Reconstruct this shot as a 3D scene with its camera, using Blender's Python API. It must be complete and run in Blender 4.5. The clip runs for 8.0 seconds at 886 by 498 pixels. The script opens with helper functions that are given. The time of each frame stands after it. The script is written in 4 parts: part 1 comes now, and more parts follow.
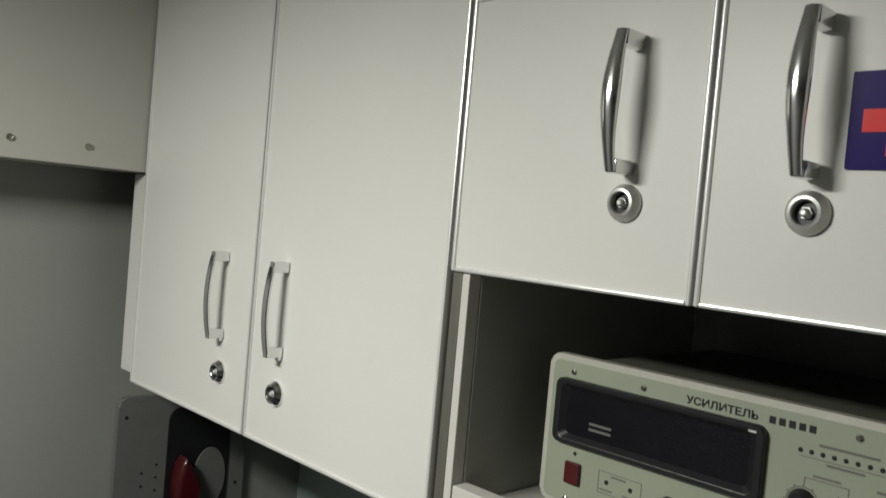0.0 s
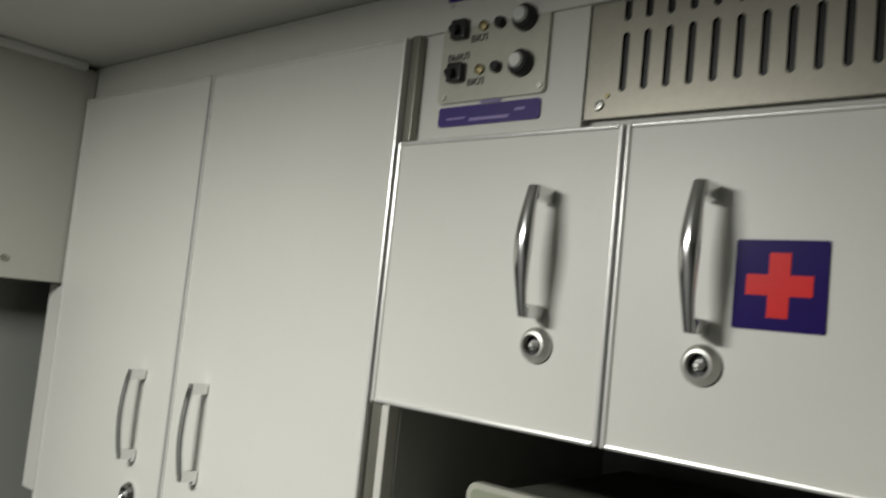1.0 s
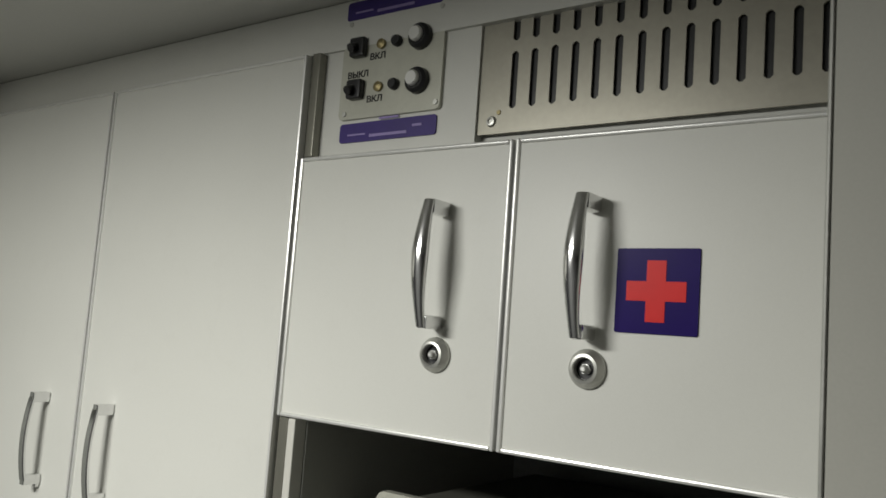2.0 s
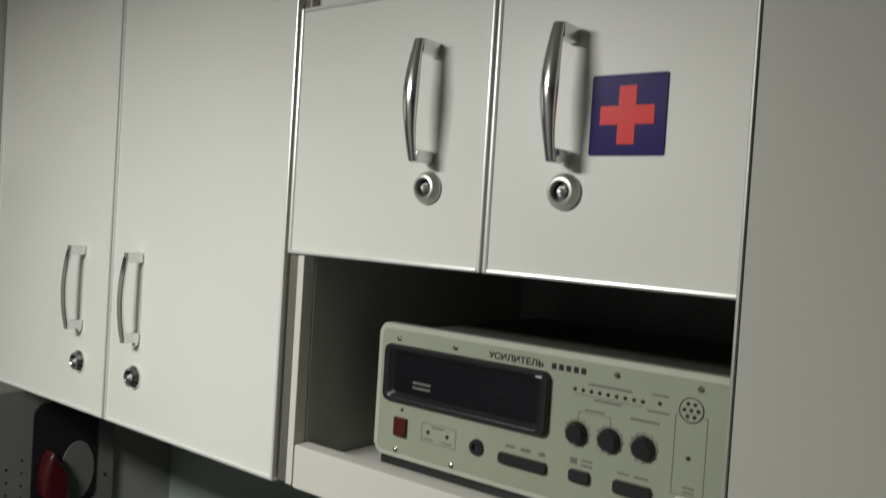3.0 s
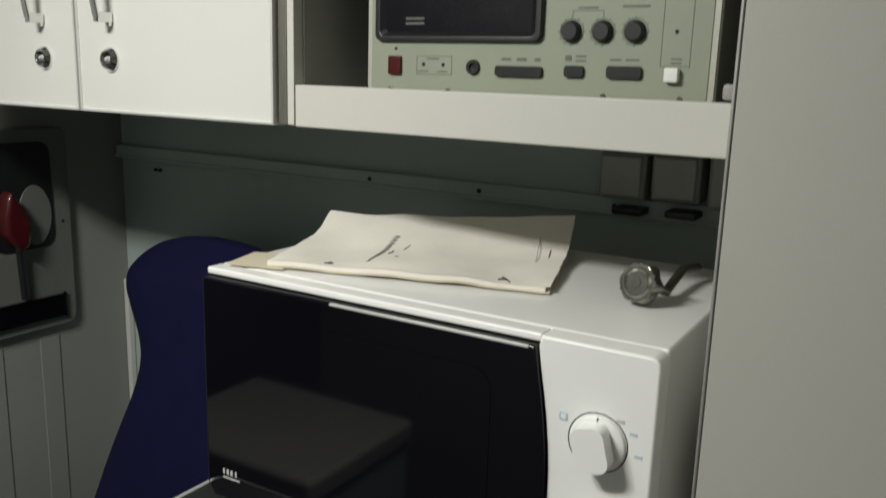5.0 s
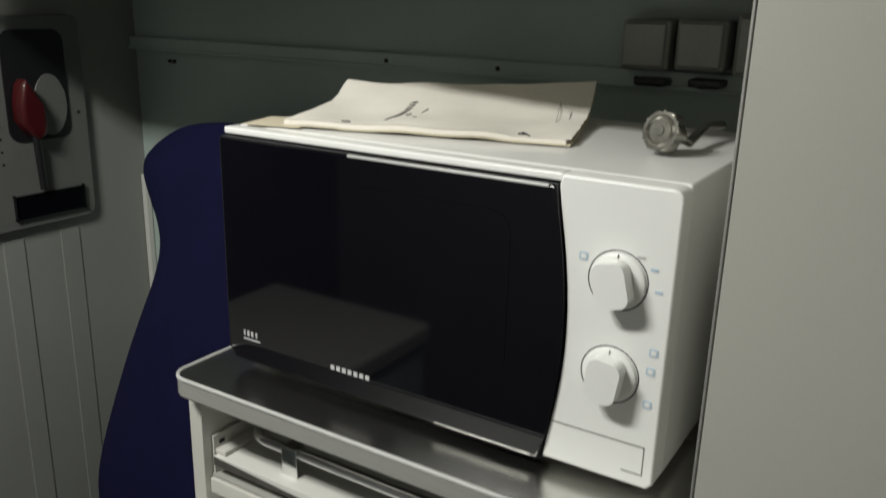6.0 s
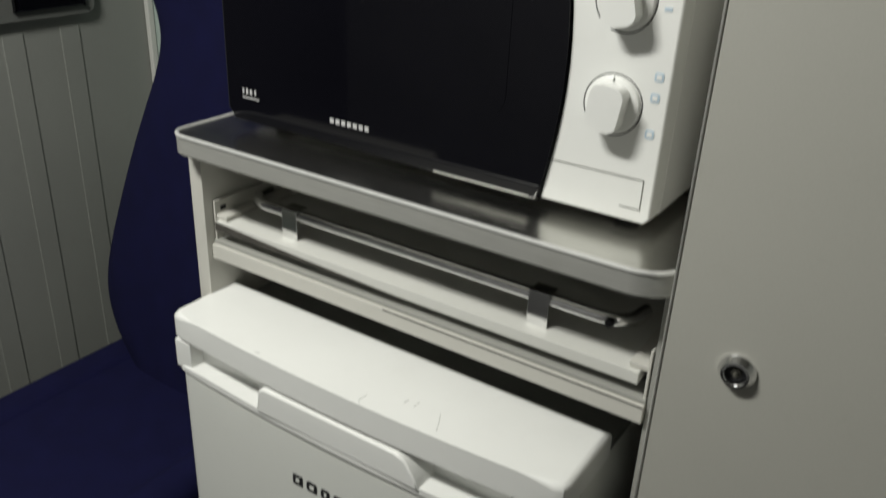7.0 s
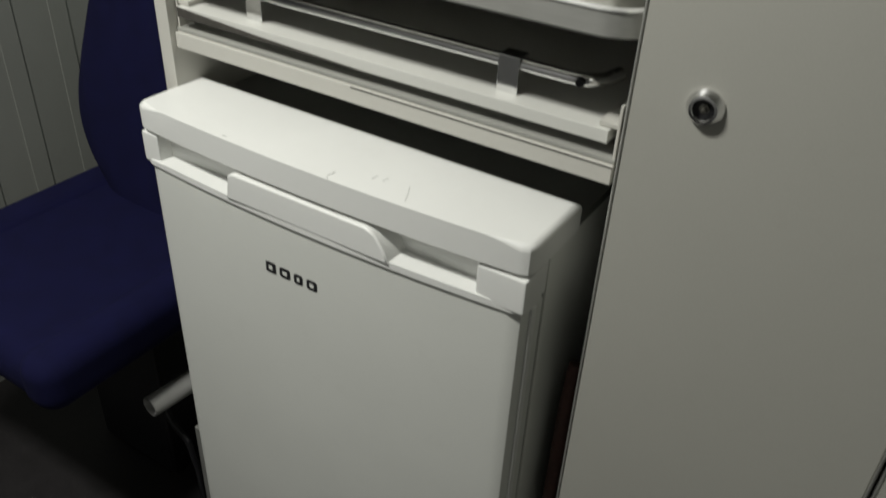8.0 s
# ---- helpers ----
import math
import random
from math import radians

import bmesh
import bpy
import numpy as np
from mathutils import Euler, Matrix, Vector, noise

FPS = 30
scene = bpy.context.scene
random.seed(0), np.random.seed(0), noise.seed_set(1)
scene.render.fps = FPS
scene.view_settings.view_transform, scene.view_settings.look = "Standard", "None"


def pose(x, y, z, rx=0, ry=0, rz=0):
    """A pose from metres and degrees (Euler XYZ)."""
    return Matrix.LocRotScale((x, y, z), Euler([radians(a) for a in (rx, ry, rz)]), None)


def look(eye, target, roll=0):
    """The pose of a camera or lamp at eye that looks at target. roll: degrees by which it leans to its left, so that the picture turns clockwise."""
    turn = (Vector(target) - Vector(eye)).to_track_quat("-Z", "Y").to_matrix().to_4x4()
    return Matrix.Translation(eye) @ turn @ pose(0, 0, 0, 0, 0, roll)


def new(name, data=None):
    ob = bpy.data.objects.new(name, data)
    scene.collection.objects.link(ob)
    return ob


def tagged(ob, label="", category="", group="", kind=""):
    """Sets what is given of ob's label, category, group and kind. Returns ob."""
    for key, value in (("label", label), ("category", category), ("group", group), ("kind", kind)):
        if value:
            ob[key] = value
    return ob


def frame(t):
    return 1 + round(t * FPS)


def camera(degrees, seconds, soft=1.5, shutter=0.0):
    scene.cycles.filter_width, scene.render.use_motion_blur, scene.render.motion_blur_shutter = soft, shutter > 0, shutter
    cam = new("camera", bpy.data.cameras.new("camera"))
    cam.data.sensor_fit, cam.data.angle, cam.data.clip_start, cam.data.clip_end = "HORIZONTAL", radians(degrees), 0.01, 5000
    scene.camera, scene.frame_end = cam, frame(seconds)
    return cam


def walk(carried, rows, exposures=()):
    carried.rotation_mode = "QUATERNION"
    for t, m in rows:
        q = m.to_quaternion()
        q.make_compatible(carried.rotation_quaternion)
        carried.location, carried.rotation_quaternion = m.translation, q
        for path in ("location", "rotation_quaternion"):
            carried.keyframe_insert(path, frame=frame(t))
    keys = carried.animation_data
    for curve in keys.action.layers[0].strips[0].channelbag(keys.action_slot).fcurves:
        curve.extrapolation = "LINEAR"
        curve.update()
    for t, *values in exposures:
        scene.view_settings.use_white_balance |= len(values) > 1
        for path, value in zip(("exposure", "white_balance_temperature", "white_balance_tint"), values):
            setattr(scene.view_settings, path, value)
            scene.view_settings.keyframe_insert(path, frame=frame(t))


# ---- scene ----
cam = camera(56.6, 8.0, soft=1.5, shutter=0.4)
PATH = [
    (0, (0.274, -0.5, 1.47), (-1.159, 0.893, 1.402), 5.1),
    (0.5, (0.269, -0.508, 1.488), (-1.149, 0.902, 1.497), 5.7),
    (1, (0.291, -0.524, 1.508), (-1.013, 0.984, 1.672), 5.9),
    (1.2, (0.302, -0.529, 1.517), (-0.952, 1.016, 1.717), 5.6),
    (2.3, (0.332, -0.521, 1.503), (-0.826, 1.099, 1.683), 3.9),
    (2.5, (0.347, -0.521, 1.495), (-0.841, 1.085, 1.594), 3.8),
    (3, (0.376, -0.53, 1.464), (-0.857, 1.043, 1.406), 3.6),
    (3.5, (0.37, -0.55, 1.426), (-0.823, 1.047, 1.263), 2.9),
    (4, (0.343, -0.599, 1.389), (-0.746, 1.062, 1.157), 2.1),
    (4.5, (0.351, -0.619, 1.328), (-0.659, 1.08, 1.021), 2.1),
    (4.7, (0.351, -0.632, 1.298), (-0.649, 1.063, 0.942), 2.0),
    (5.8, (0.352, -0.64, 1.203), (-0.66, 0.999, 0.665), 1.6),
    (6, (0.356, -0.645, 1.188), (-0.652, 0.983, 0.613), 1.5),
    (6.5, (0.371, -0.65, 1.133), (-0.622, 0.934, 0.421), 1.5),
    (7, (0.384, -0.661, 1.072), (-0.583, 0.867, 0.217), 2.7),
    (7.5, (0.405, -0.675, 1.023), (-0.519, 0.796, 0.031), 3.2),
    (8, (0.425, -0.678, 0.978), (-0.438, 0.748, -0.128), 3.0),
]
walk(cam, [(t, look(eye, target, roll)) for t, eye, target, roll in PATH], exposures=[(0, -0.22), (1, -0.2), (3, -0.18), (4, -0.18), (4.5, -0.08), (6, 0.12), (7, 0.28), (8, 0.28)])

# ---- light ----
world = bpy.data.worlds.new("world")
scene.world = world
world.use_nodes = True
world.node_tree.nodes["Background"].inputs[0].default_value = (0.5, 0.55, 0.6, 1)
world.node_tree.nodes["Background"].inputs[1].default_value = 0.35
LAMP_X, LAMP_Y, LAMP_W = -0.33, -0.79, 17.0
CEIL, FL = 1.81, -0.23


# ---- materials ----
def mat(name, colour, rough=0.5, metal=0.0, vary=0.06, scale=12.0, bump=0.0, bump_scale=200.0, stain=0.0, stretch=None, coat=0.0, spec=0.5):
    m = bpy.data.materials.new(name)
    m.use_nodes = True
    nt = m.node_tree
    b = nt.nodes["Principled BSDF"]
    b.inputs["Metallic"].default_value = metal
    b.inputs["Roughness"].default_value = rough
    b.inputs["Coat Weight"].default_value = coat
    b.inputs["Specular IOR Level"].default_value = spec
    tc = nt.nodes.new("ShaderNodeTexCoord")
    mp = nt.nodes.new("ShaderNodeMapping")
    nt.links.new(tc.outputs["Object"], mp.inputs["Vector"])
    if stretch:
        mp.inputs["Scale"].default_value = stretch
    n1 = nt.nodes.new("ShaderNodeTexNoise")
    n1.inputs["Scale"].default_value = scale
    n1.inputs["Detail"].default_value = 5
    n2 = nt.nodes.new("ShaderNodeTexNoise")
    n2.inputs["Scale"].default_value = bump_scale
    n2.inputs["Detail"].default_value = 3
    for n in (n1, n2):
        nt.links.new(mp.outputs["Vector"], n.inputs["Vector"])
    mix = nt.nodes.new("ShaderNodeMix")
    mix.data_type = "RGBA"
    dark = [c * (1 - 2.2 * vary) for c in colour]
    light = [min(1, c * (1 + 1.2 * vary)) for c in colour]
    mix.inputs[6].default_value = (*dark, 1)
    mix.inputs[7].default_value = (*light, 1)
    nt.links.new(n1.outputs["Fac"], mix.inputs[0])
    out = mix.outputs[2]
    fine = nt.nodes.new("ShaderNodeMix")
    fine.data_type, fine.blend_type = "RGBA", "OVERLAY"
    fine.inputs[0].default_value = min(1.0, vary * 1.5)
    nt.links.new(out, fine.inputs[6])
    nt.links.new(n2.outputs["Fac"], fine.inputs[7])
    out = fine.outputs[2]
    if stain > 0:
        n3 = nt.nodes.new("ShaderNodeTexNoise")
        n3.inputs["Scale"].default_value = 26
        n3.inputs["Detail"].default_value = 8
        n3.inputs["Roughness"].default_value = 0.7
        nt.links.new(tc.outputs["Object"], n3.inputs["Vector"])
        ramp = nt.nodes.new("ShaderNodeValToRGB")
        ramp.color_ramp.elements[0].position, ramp.color_ramp.elements[1].position = 0.56, 0.78
        ramp.color_ramp.elements[0].color, ramp.color_ramp.elements[1].color = (0, 0, 0, 1), (stain, stain, stain, 1)
        nt.links.new(n3.outputs["Fac"], ramp.inputs[0])
        st = nt.nodes.new("ShaderNodeMix")
        st.data_type = "RGBA"
        st.inputs[7].default_value = (colour[0] * 0.45, colour[1] * 0.4, colour[2] * 0.32, 1)
        nt.links.new(ramp.outputs[0], st.inputs[0])
        nt.links.new(out, st.inputs[6])
        out = st.outputs[2]
    nt.links.new(out, b.inputs["Base Color"])
    rr = nt.nodes.new("ShaderNodeMapRange")
    rr.inputs["To Min"].default_value, rr.inputs["To Max"].default_value = max(0.02, rough - 0.08 * rough - 0.01), min(1, rough + 0.18 * rough)
    nt.links.new(n1.outputs["Fac"], rr.inputs["Value"])
    nt.links.new(rr.outputs["Result"], b.inputs["Roughness"])
    if bump > 0:
        bp = nt.nodes.new("ShaderNodeBump")
        bp.inputs["Strength"].default_value = bump
        bp.inputs["Distance"].default_value = 0.001
        nt.links.new(n2.outputs["Fac"], bp.inputs["Height"])
        nt.links.new(bp.outputs["Normal"], b.inputs["Normal"])
    return m


LAMINATE = mat("laminate", (0.66, 0.66, 0.62), 0.42, vary=0.03, scale=5, bump=0.05, bump_scale=700, stain=0.06)
# Darker copy of the laminate, with the recesses' shade put into its colour.
LAMINATE_SHADED = mat("laminate_shaded", (0.34, 0.34, 0.315), 0.5, vary=0.05, scale=6, bump=0.1, bump_scale=500, stain=0.15)
# Grey for the niche's back and top, with depth shade in the colour.
NICHE_SHADE = mat("niche_shade", (0.27, 0.275, 0.275), 0.6, vary=0.1)
ALU = mat("aluminium", (0.80, 0.80, 0.78), 0.30, 0.45, vary=0.05, scale=40, stretch=(1, 1, 0.1))
ALU_DULL = mat("dull_aluminium", (0.55, 0.55, 0.52), 0.42, 0.75, vary=0.08, scale=30, stain=0.15)
PIPE = mat("rusty_hose", (0.07, 0.030, 0.024), 0.6, vary=0.2, scale=40, bump=0.3)
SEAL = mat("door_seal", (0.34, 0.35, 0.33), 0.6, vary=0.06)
CHROME = mat("chrome", (0.80, 0.80, 0.80), 0.15, 1.0, vary=0.05, scale=60)
SATIN = mat("satin_chrome", (0.50, 0.50, 0.47), 0.38, 0.75, vary=0.06, scale=60)
KEY_METAL = mat("worn_chrome", (0.34, 0.33, 0.29), 0.22, 0.9, vary=0.15, scale=90, stain=0.3)
STEEL = mat("worktop_steel", (0.64, 0.635, 0.60), 0.26, 1.0, vary=0.10, scale=14, bump=0.03, bump_scale=400, stretch=(0.04, 1, 1), stain=0.2)
BAND = mat("satin_band", (0.44, 0.44, 0.415), 0.38, 0.35, vary=0.08, scale=18, stretch=(0.1, 1, 1), stain=0.15)
ALU_OLD = mat("stained_aluminium", (0.27, 0.265, 0.225), 0.34, 0.6, vary=0.12, scale=30, stretch=(1, 1, 0.15), stain=0.4)
CASE = mat("case_paint", (0.13, 0.13, 0.11), 0.5, vary=0.08, scale=16, bump=0.1)
GRILLE = mat("grille_metal", (0.34, 0.325, 0.275), 0.40, 0.6, vary=0.06, scale=16, stain=0.12)
DARK_STRIP = mat("dark_strip", (0.065, 0.060, 0.052), 0.8, vary=0.2, scale=60, bump=0.4)
CREAM = mat("cream_board", (0.57, 0.56, 0.515), 0.45, vary=0.02, scale=5, bump=0.03, bump_scale=500, stain=0.12)
AMP_FACE = mat("amplifier_paint", (0.290, 0.315, 0.240), 0.48, vary=0.04, scale=20, bump=0.15, bump_scale=900, stain=0.08)
AMP_RIM = mat("amplifier_rim", (0.52, 0.52, 0.45), 0.35, 0.2, vary=0.05, scale=30, stain=0.15)
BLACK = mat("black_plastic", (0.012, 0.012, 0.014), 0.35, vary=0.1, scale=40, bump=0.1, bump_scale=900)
BLACK_GLOSS = mat("black_gloss", (0.003, 0.003, 0.005), 0.05, vary=0.1, spec=0.45)
INK = mat("ink", (0.010, 0.010, 0.012), 0.7, vary=0.05)
BAY_GREY = mat("bay_plastic", (0.008, 0.0082, 0.011), 0.25, vary=0.1, scale=30, spec=0.3)
FAINT_INK = mat("faint_ink", (0.13, 0.135, 0.115), 0.6, vary=0.05)
PURPLE = mat("purple_label", (0.034, 0.014, 0.165), 0.5, vary=0.08, scale=25)
PURPLE_TEXT = mat("lilac_print", (0.30, 0.24, 0.50), 0.4, vary=0.1)
STICKER = mat("indigo_film", (0.018, 0.007, 0.115), 0.32, vary=0.06, scale=20, spec=0.05)
RED = mat("red_film", (0.72, 0.020, 0.020), 0.35, vary=0.06, scale=30, spec=0.12)
RED_PLASTIC = mat("red_plastic", (0.065, 0.005, 0.007), 0.3, vary=0.1, scale=30, coat=0.3)
DARK_RED = mat("dark_red_switch", (0.07, 0.008, 0.008), 0.3, vary=0.08)
WHITE_PLASTIC = mat("white_plastic", (0.82, 0.825, 0.80), 0.33, vary=0.025, scale=8, bump=0.06, bump_scale=700, stain=0.05)
MW_WHITE = mat("enamel_white", (0.80, 0.80, 0.78), 0.25, vary=0.02, scale=6, bump=0.05, bump_scale=500, stain=0.06)
FRIDGE_WHITE = mat("fridge_enamel", (0.74, 0.75, 0.71), 0.35, vary=0.025, scale=7, bump=0.1, bump_scale=450, stain=0.06)
BLUE = mat("blue_fabric", (0.0068, 0.0072, 0.039), 0.95, vary=0.16, scale=30, bump=0.8, bump_scale=900, spec=0.15)
WALL_GREEN = mat("green_grey_wall", (0.42, 0.50, 0.46), 0.5, vary=0.06, scale=5, bump=0.15, bump_scale=300, stain=0.12)
WALL_GREY = mat("grey_wall_panel", (0.275, 0.283, 0.262), 0.5, vary=0.05, scale=4, bump=0.12, bump_scale=400, stain=0.10)
# Near black that paints in unlit space.
SHADE_BLACK = mat("shade_black", (0.035, 0.035, 0.04), 0.7, vary=0.08, scale=5)
DARK_WALL = mat("dark_wall", (0.22, 0.22, 0.22), 0.6, vary=0.08, scale=5)
# Warm grey laminate, darkened further where less light falls.
DIMMED_GREY = mat("warm_grey_dimmed_laminate", (0.43, 0.425, 0.385), 0.45, vary=0.03, scale=4, bump=0.05, bump_scale=600, stain=0.06)
SOCKET = mat("socket_plastic", (0.29, 0.295, 0.275), 0.5, vary=0.06, scale=20, stain=0.2)
PLATE_GREY = mat("grey_plate", (0.18, 0.186, 0.174), 0.4, 0.2, vary=0.06, scale=20, stain=0.1)
CEILING = mat("ceiling_panel", (0.60, 0.60, 0.57), 0.55, vary=0.03, scale=4, bump=0.1, stain=0.04)
# Floor colour lowered to near black, carrying the deep shade down there.
FLOOR = mat("dark_floor", (0.014, 0.012, 0.013), 0.5, vary=0.2, scale=30, bump=0.4, bump_scale=150)
PAPER = mat("old_paper", (0.80, 0.765, 0.69), 0.8, vary=0.07, scale=14, bump=0.2, bump_scale=260, stain=0.12)
PAPER_DARK = mat("kraft_sheet", (0.58, 0.52, 0.39), 0.85, vary=0.07, scale=14, stain=0.15)
BRASS = mat("brass", (0.30, 0.25, 0.13), 0.45, 0.8, vary=0.1)
PALE_BLUE = mat("pale_blue_print", (0.48, 0.60, 0.70), 0.5, vary=0.08)
SILVER_PRINT = mat("silver_print", (0.60, 0.60, 0.60), 0.4, 0.2, vary=0.05)
LAMP_GLOW = bpy.data.materials.new("lamp_glow")
LAMP_GLOW.use_nodes = True
_b = LAMP_GLOW.node_tree.nodes["Principled BSDF"]
_b.inputs["Emission Color"].default_value = (1.0, 0.98, 0.92, 1)
_b.inputs["Emission Strength"].default_value = 4.0


# ---- mesh helpers ----
def box(bm, x0, x1, y0, y1, z0, z1, bev=0.0, seg=2):
    vs = bmesh.ops.create_cube(bm, size=1)["verts"]
    for v in vs:
        v.co = Vector(((x0 + x1) / 2 + v.co.x * (x1 - x0), (y0 + y1) / 2 + v.co.y * (y1 - y0), (z0 + z1) / 2 + v.co.z * (z1 - z0)))
    if bev > 0:
        es = list({e for v in vs for e in v.link_edges})
        bmesh.ops.bevel(bm, geom=es, offset=bev, segments=seg, affect="EDGES", profile=0.5)
    return bm


def outline(u0, u1, v0, v1, r, n=5):
    """A rounded rectangle as a loop of (u, v)."""
    pts = []
    for cu, cv, a in ((u1 - r, v1 - r, 0), (u0 + r, v1 - r, 90), (u0 + r, v0 + r, 180), (u1 - r, v0 + r, 270)):
        for i in range(n + 1):
            t = radians(a + 90 * i / n)
            pts.append((cu + r * math.cos(t), cv + r * math.sin(t)))
    return pts


def disc(cu, cv, r, n=24):
    return [(cu + r * math.cos(2 * math.pi * i / n), cv + r * math.sin(2 * math.pi * i / n)) for i in range(n)]


AXES = {"y": lambda u, v, d: Vector((u, d, v)), "x": lambda u, v, d: Vector((d, u, v)), "z": lambda u, v, d: Vector((u, v, d))}


def prism(bm, pts, axis, d0, d1, bev=0.0, seg=2):
    """A loop of (u, v) drawn out along an axis from d0 (front) to d1; bev rounds the front rim."""
    f = AXES[axis]
    a = [bm.verts.new(f(u, v, d0)) for u, v in pts]
    b = [bm.verts.new(f(u, v, d1)) for u, v in pts]
    n = len(pts)
    front = bm.faces.new(a)
    bm.faces.new(list(reversed(b)))
    for i in range(n):
        bm.faces.new((a[(i + 1) % n], a[i], b[i], b[(i + 1) % n]))
    if bev > 0:
        bmesh.ops.bevel(bm, geom=list(front.edges), offset=bev, segments=seg, affect="EDGES", profile=0.5)
    return bm


def ring(bm, cu, cv, axis, profile, n=28):
    """A turned shape: profile is a list of (radius, depth) from front middle to back."""
    f = AXES[axis]
    loops = []
    for r, d in profile:
        if r < 1e-6:
            loops.append([bm.verts.new(f(cu, cv, d))])
        else:
            loops.append([bm.verts.new(f(u, v, d)) for u, v in disc(cu, cv, r, n)])
    for p, q in zip(loops, loops[1:]):
        for i in range(n):
            j = (i + 1) % n
            if len(p) == 1:
                bm.faces.new((p[0], q[i], q[j]))
            elif len(q) == 1:
                bm.faces.new((p[i], q[0], p[j]))
            else:
                bm.faces.new((p[i], q[i], q[j], p[j]))
    return bm


def tube(bm, pts, r, n=12, flat=1.0, cap=True):
    """A round (or flattened) bar along a line of points; r is a radius or one for each point."""
    pts = [Vector(p) for p in pts]
    loops = []
    side = None
    for i, p in enumerate(pts):
        d = (pts[min(i + 1, len(pts) - 1)] - pts[max(i - 1, 0)]).normalized()
        if side is None:
            side = d.cross(Vector((1, 0, 0)) if abs(d.x) < 0.8 else Vector((0, 0, 1))).normalized()
        side = (side - d * side.dot(d)).normalized()
        up = d.cross(side)
        rr = r[i] if isinstance(r, (list, tuple)) else r
        loops.append([bm.verts.new(p + rr * (math.cos(2 * math.pi * k / n) * side + flat * math.sin(2 * math.pi * k / n) * up)) for k in range(n)])
    for a, b in zip(loops, loops[1:]):
        for k in range(n):
            bm.faces.new((a[k], a[(k + 1) % n], b[(k + 1) % n], b[k]))
    if cap:
        bm.faces.new(list(reversed(loops[0])))
        bm.faces.new(loops[-1])
    return bm


def strap(bm, pts, wid, dep, axis=Vector((1, 0, 0))):
    """A flat bar with rounded edges along a line of points; wid and dep are half sizes, one for each point."""
    pts = [Vector(p) for p in pts]
    loops = []
    for i, p in enumerate(pts):
        d = (pts[min(i + 1, len(pts) - 1)] - pts[max(i - 1, 0)]).normalized()
        out = d.cross(axis).normalized()
        loops.append([bm.verts.new(p + axis * u + out * v) for u, v in outline(-wid[i], wid[i], -dep[i], dep[i], min(wid[i], dep[i]) * 0.75, 4)])
    n = len(loops[0])
    for a, b in zip(loops, loops[1:]):
        for k in range(n):
            bm.faces.new((a[k], a[(k + 1) % n], b[(k + 1) % n], b[k]))
    bm.faces.new(list(reversed(loops[0])))
    bm.faces.new(loops[-1])
    return bm


def link(name, bm, material):
    bmesh.ops.recalc_face_normals(bm, faces=bm.faces)
    me = bpy.data.meshes.new(name)
    bm.to_mesh(me)
    bm.free()
    me.materials.append(material)
    for p in me.polygons:
        p.use_smooth = True
    me.set_sharp_from_angle(angle=radians(38))
    ob = new(name, me)
    if len(me.polygons) > 6:
        wn = ob.modifiers.new("flat_faces", "WEIGHTED_NORMAL")
        wn.keep_sharp, wn.weight = True, 90
    return ob


def thing(name, at, label, category, group="", kind=""):
    ob = new(name)
    ob.empty_display_size = 0.05
    ob.location = at
    return tagged(ob, label, category, group, kind)


def part(name, bm, material, parent, label=""):
    """One mesh, given in world places, under a thing or under a part."""
    ob = link(name, bm, material)
    m = Matrix.Identity(4)
    p = parent
    while p is not None:
        m = m @ Matrix.Translation(p.location)
        p = p.parent
    ob.parent = parent
    ob.matrix_parent_inverse = m.inverted() if parent.type == "EMPTY" else Matrix.Identity(4)
    return tagged(ob, label)


def solid(name, bm, material, label, category, group="", kind=""):
    return tagged(link(name, bm, material), label, category, group, kind)


def B():
    return bmesh.new()


def letters(text, height, width, place, turn=(90, 0, 0), depth=0.0003):
    """Built-in-font letters as a mesh, their lower left corner at place, drawn to a height and width."""
    cu = bpy.data.curves.new("letters", "FONT")
    cu.body, cu.size, cu.extrude, cu.resolution_u, cu.offset = text, 1.0, 0.0, 2, 0.022
    ob = bpy.data.objects.new("letters", cu)
    scene.collection.objects.link(ob)
    bpy.context.view_layer.update()
    me = bpy.data.meshes.new_from_object(ob.evaluated_get(bpy.context.evaluated_depsgraph_get()))
    bpy.data.objects.remove(ob)
    bm = bmesh.new()
    bm.from_mesh(me)
    bpy.data.meshes.remove(me)
    xs, ys = [v.co.x for v in bm.verts], [v.co.y for v in bm.verts]
    for v in bm.verts:
        v.co = Vector(((v.co.x - min(xs)) / (max(xs) - min(xs)) * width, (v.co.y - min(ys)) / (max(ys) - min(ys)) * height, 0))
    ext = bmesh.ops.extrude_face_region(bm, geom=list(bm.faces))
    bmesh.ops.translate(bm, vec=(0, 0, depth), verts=[g for g in ext["geom"] if isinstance(g, bmesh.types.BMVert)])
    bm.transform(Matrix.Translation(place) @ pose(0, 0, 0, *turn))
    return bm


# ---- setting ----
solid("floor", box(B(), -1.36, 1.36, -1.56, 0.46, FL - 0.04, FL), FLOOR, "dark rubber vehicle floor, deep shade put into its colour", "floor", kind="structure")
solid("ceiling", box(B(), -1.36, 1.36, -1.56, 0.46, CEIL, CEIL + 0.04), CEILING, "plain pale grey ceiling panel", "ceiling", kind="structure")
solid("wall_back", box(B(), -0.985, 1.30, 0.40, 0.46, FL, CEIL), WALL_GREEN, "green grey painted wall behind the cabinets", "wall", kind="structure")
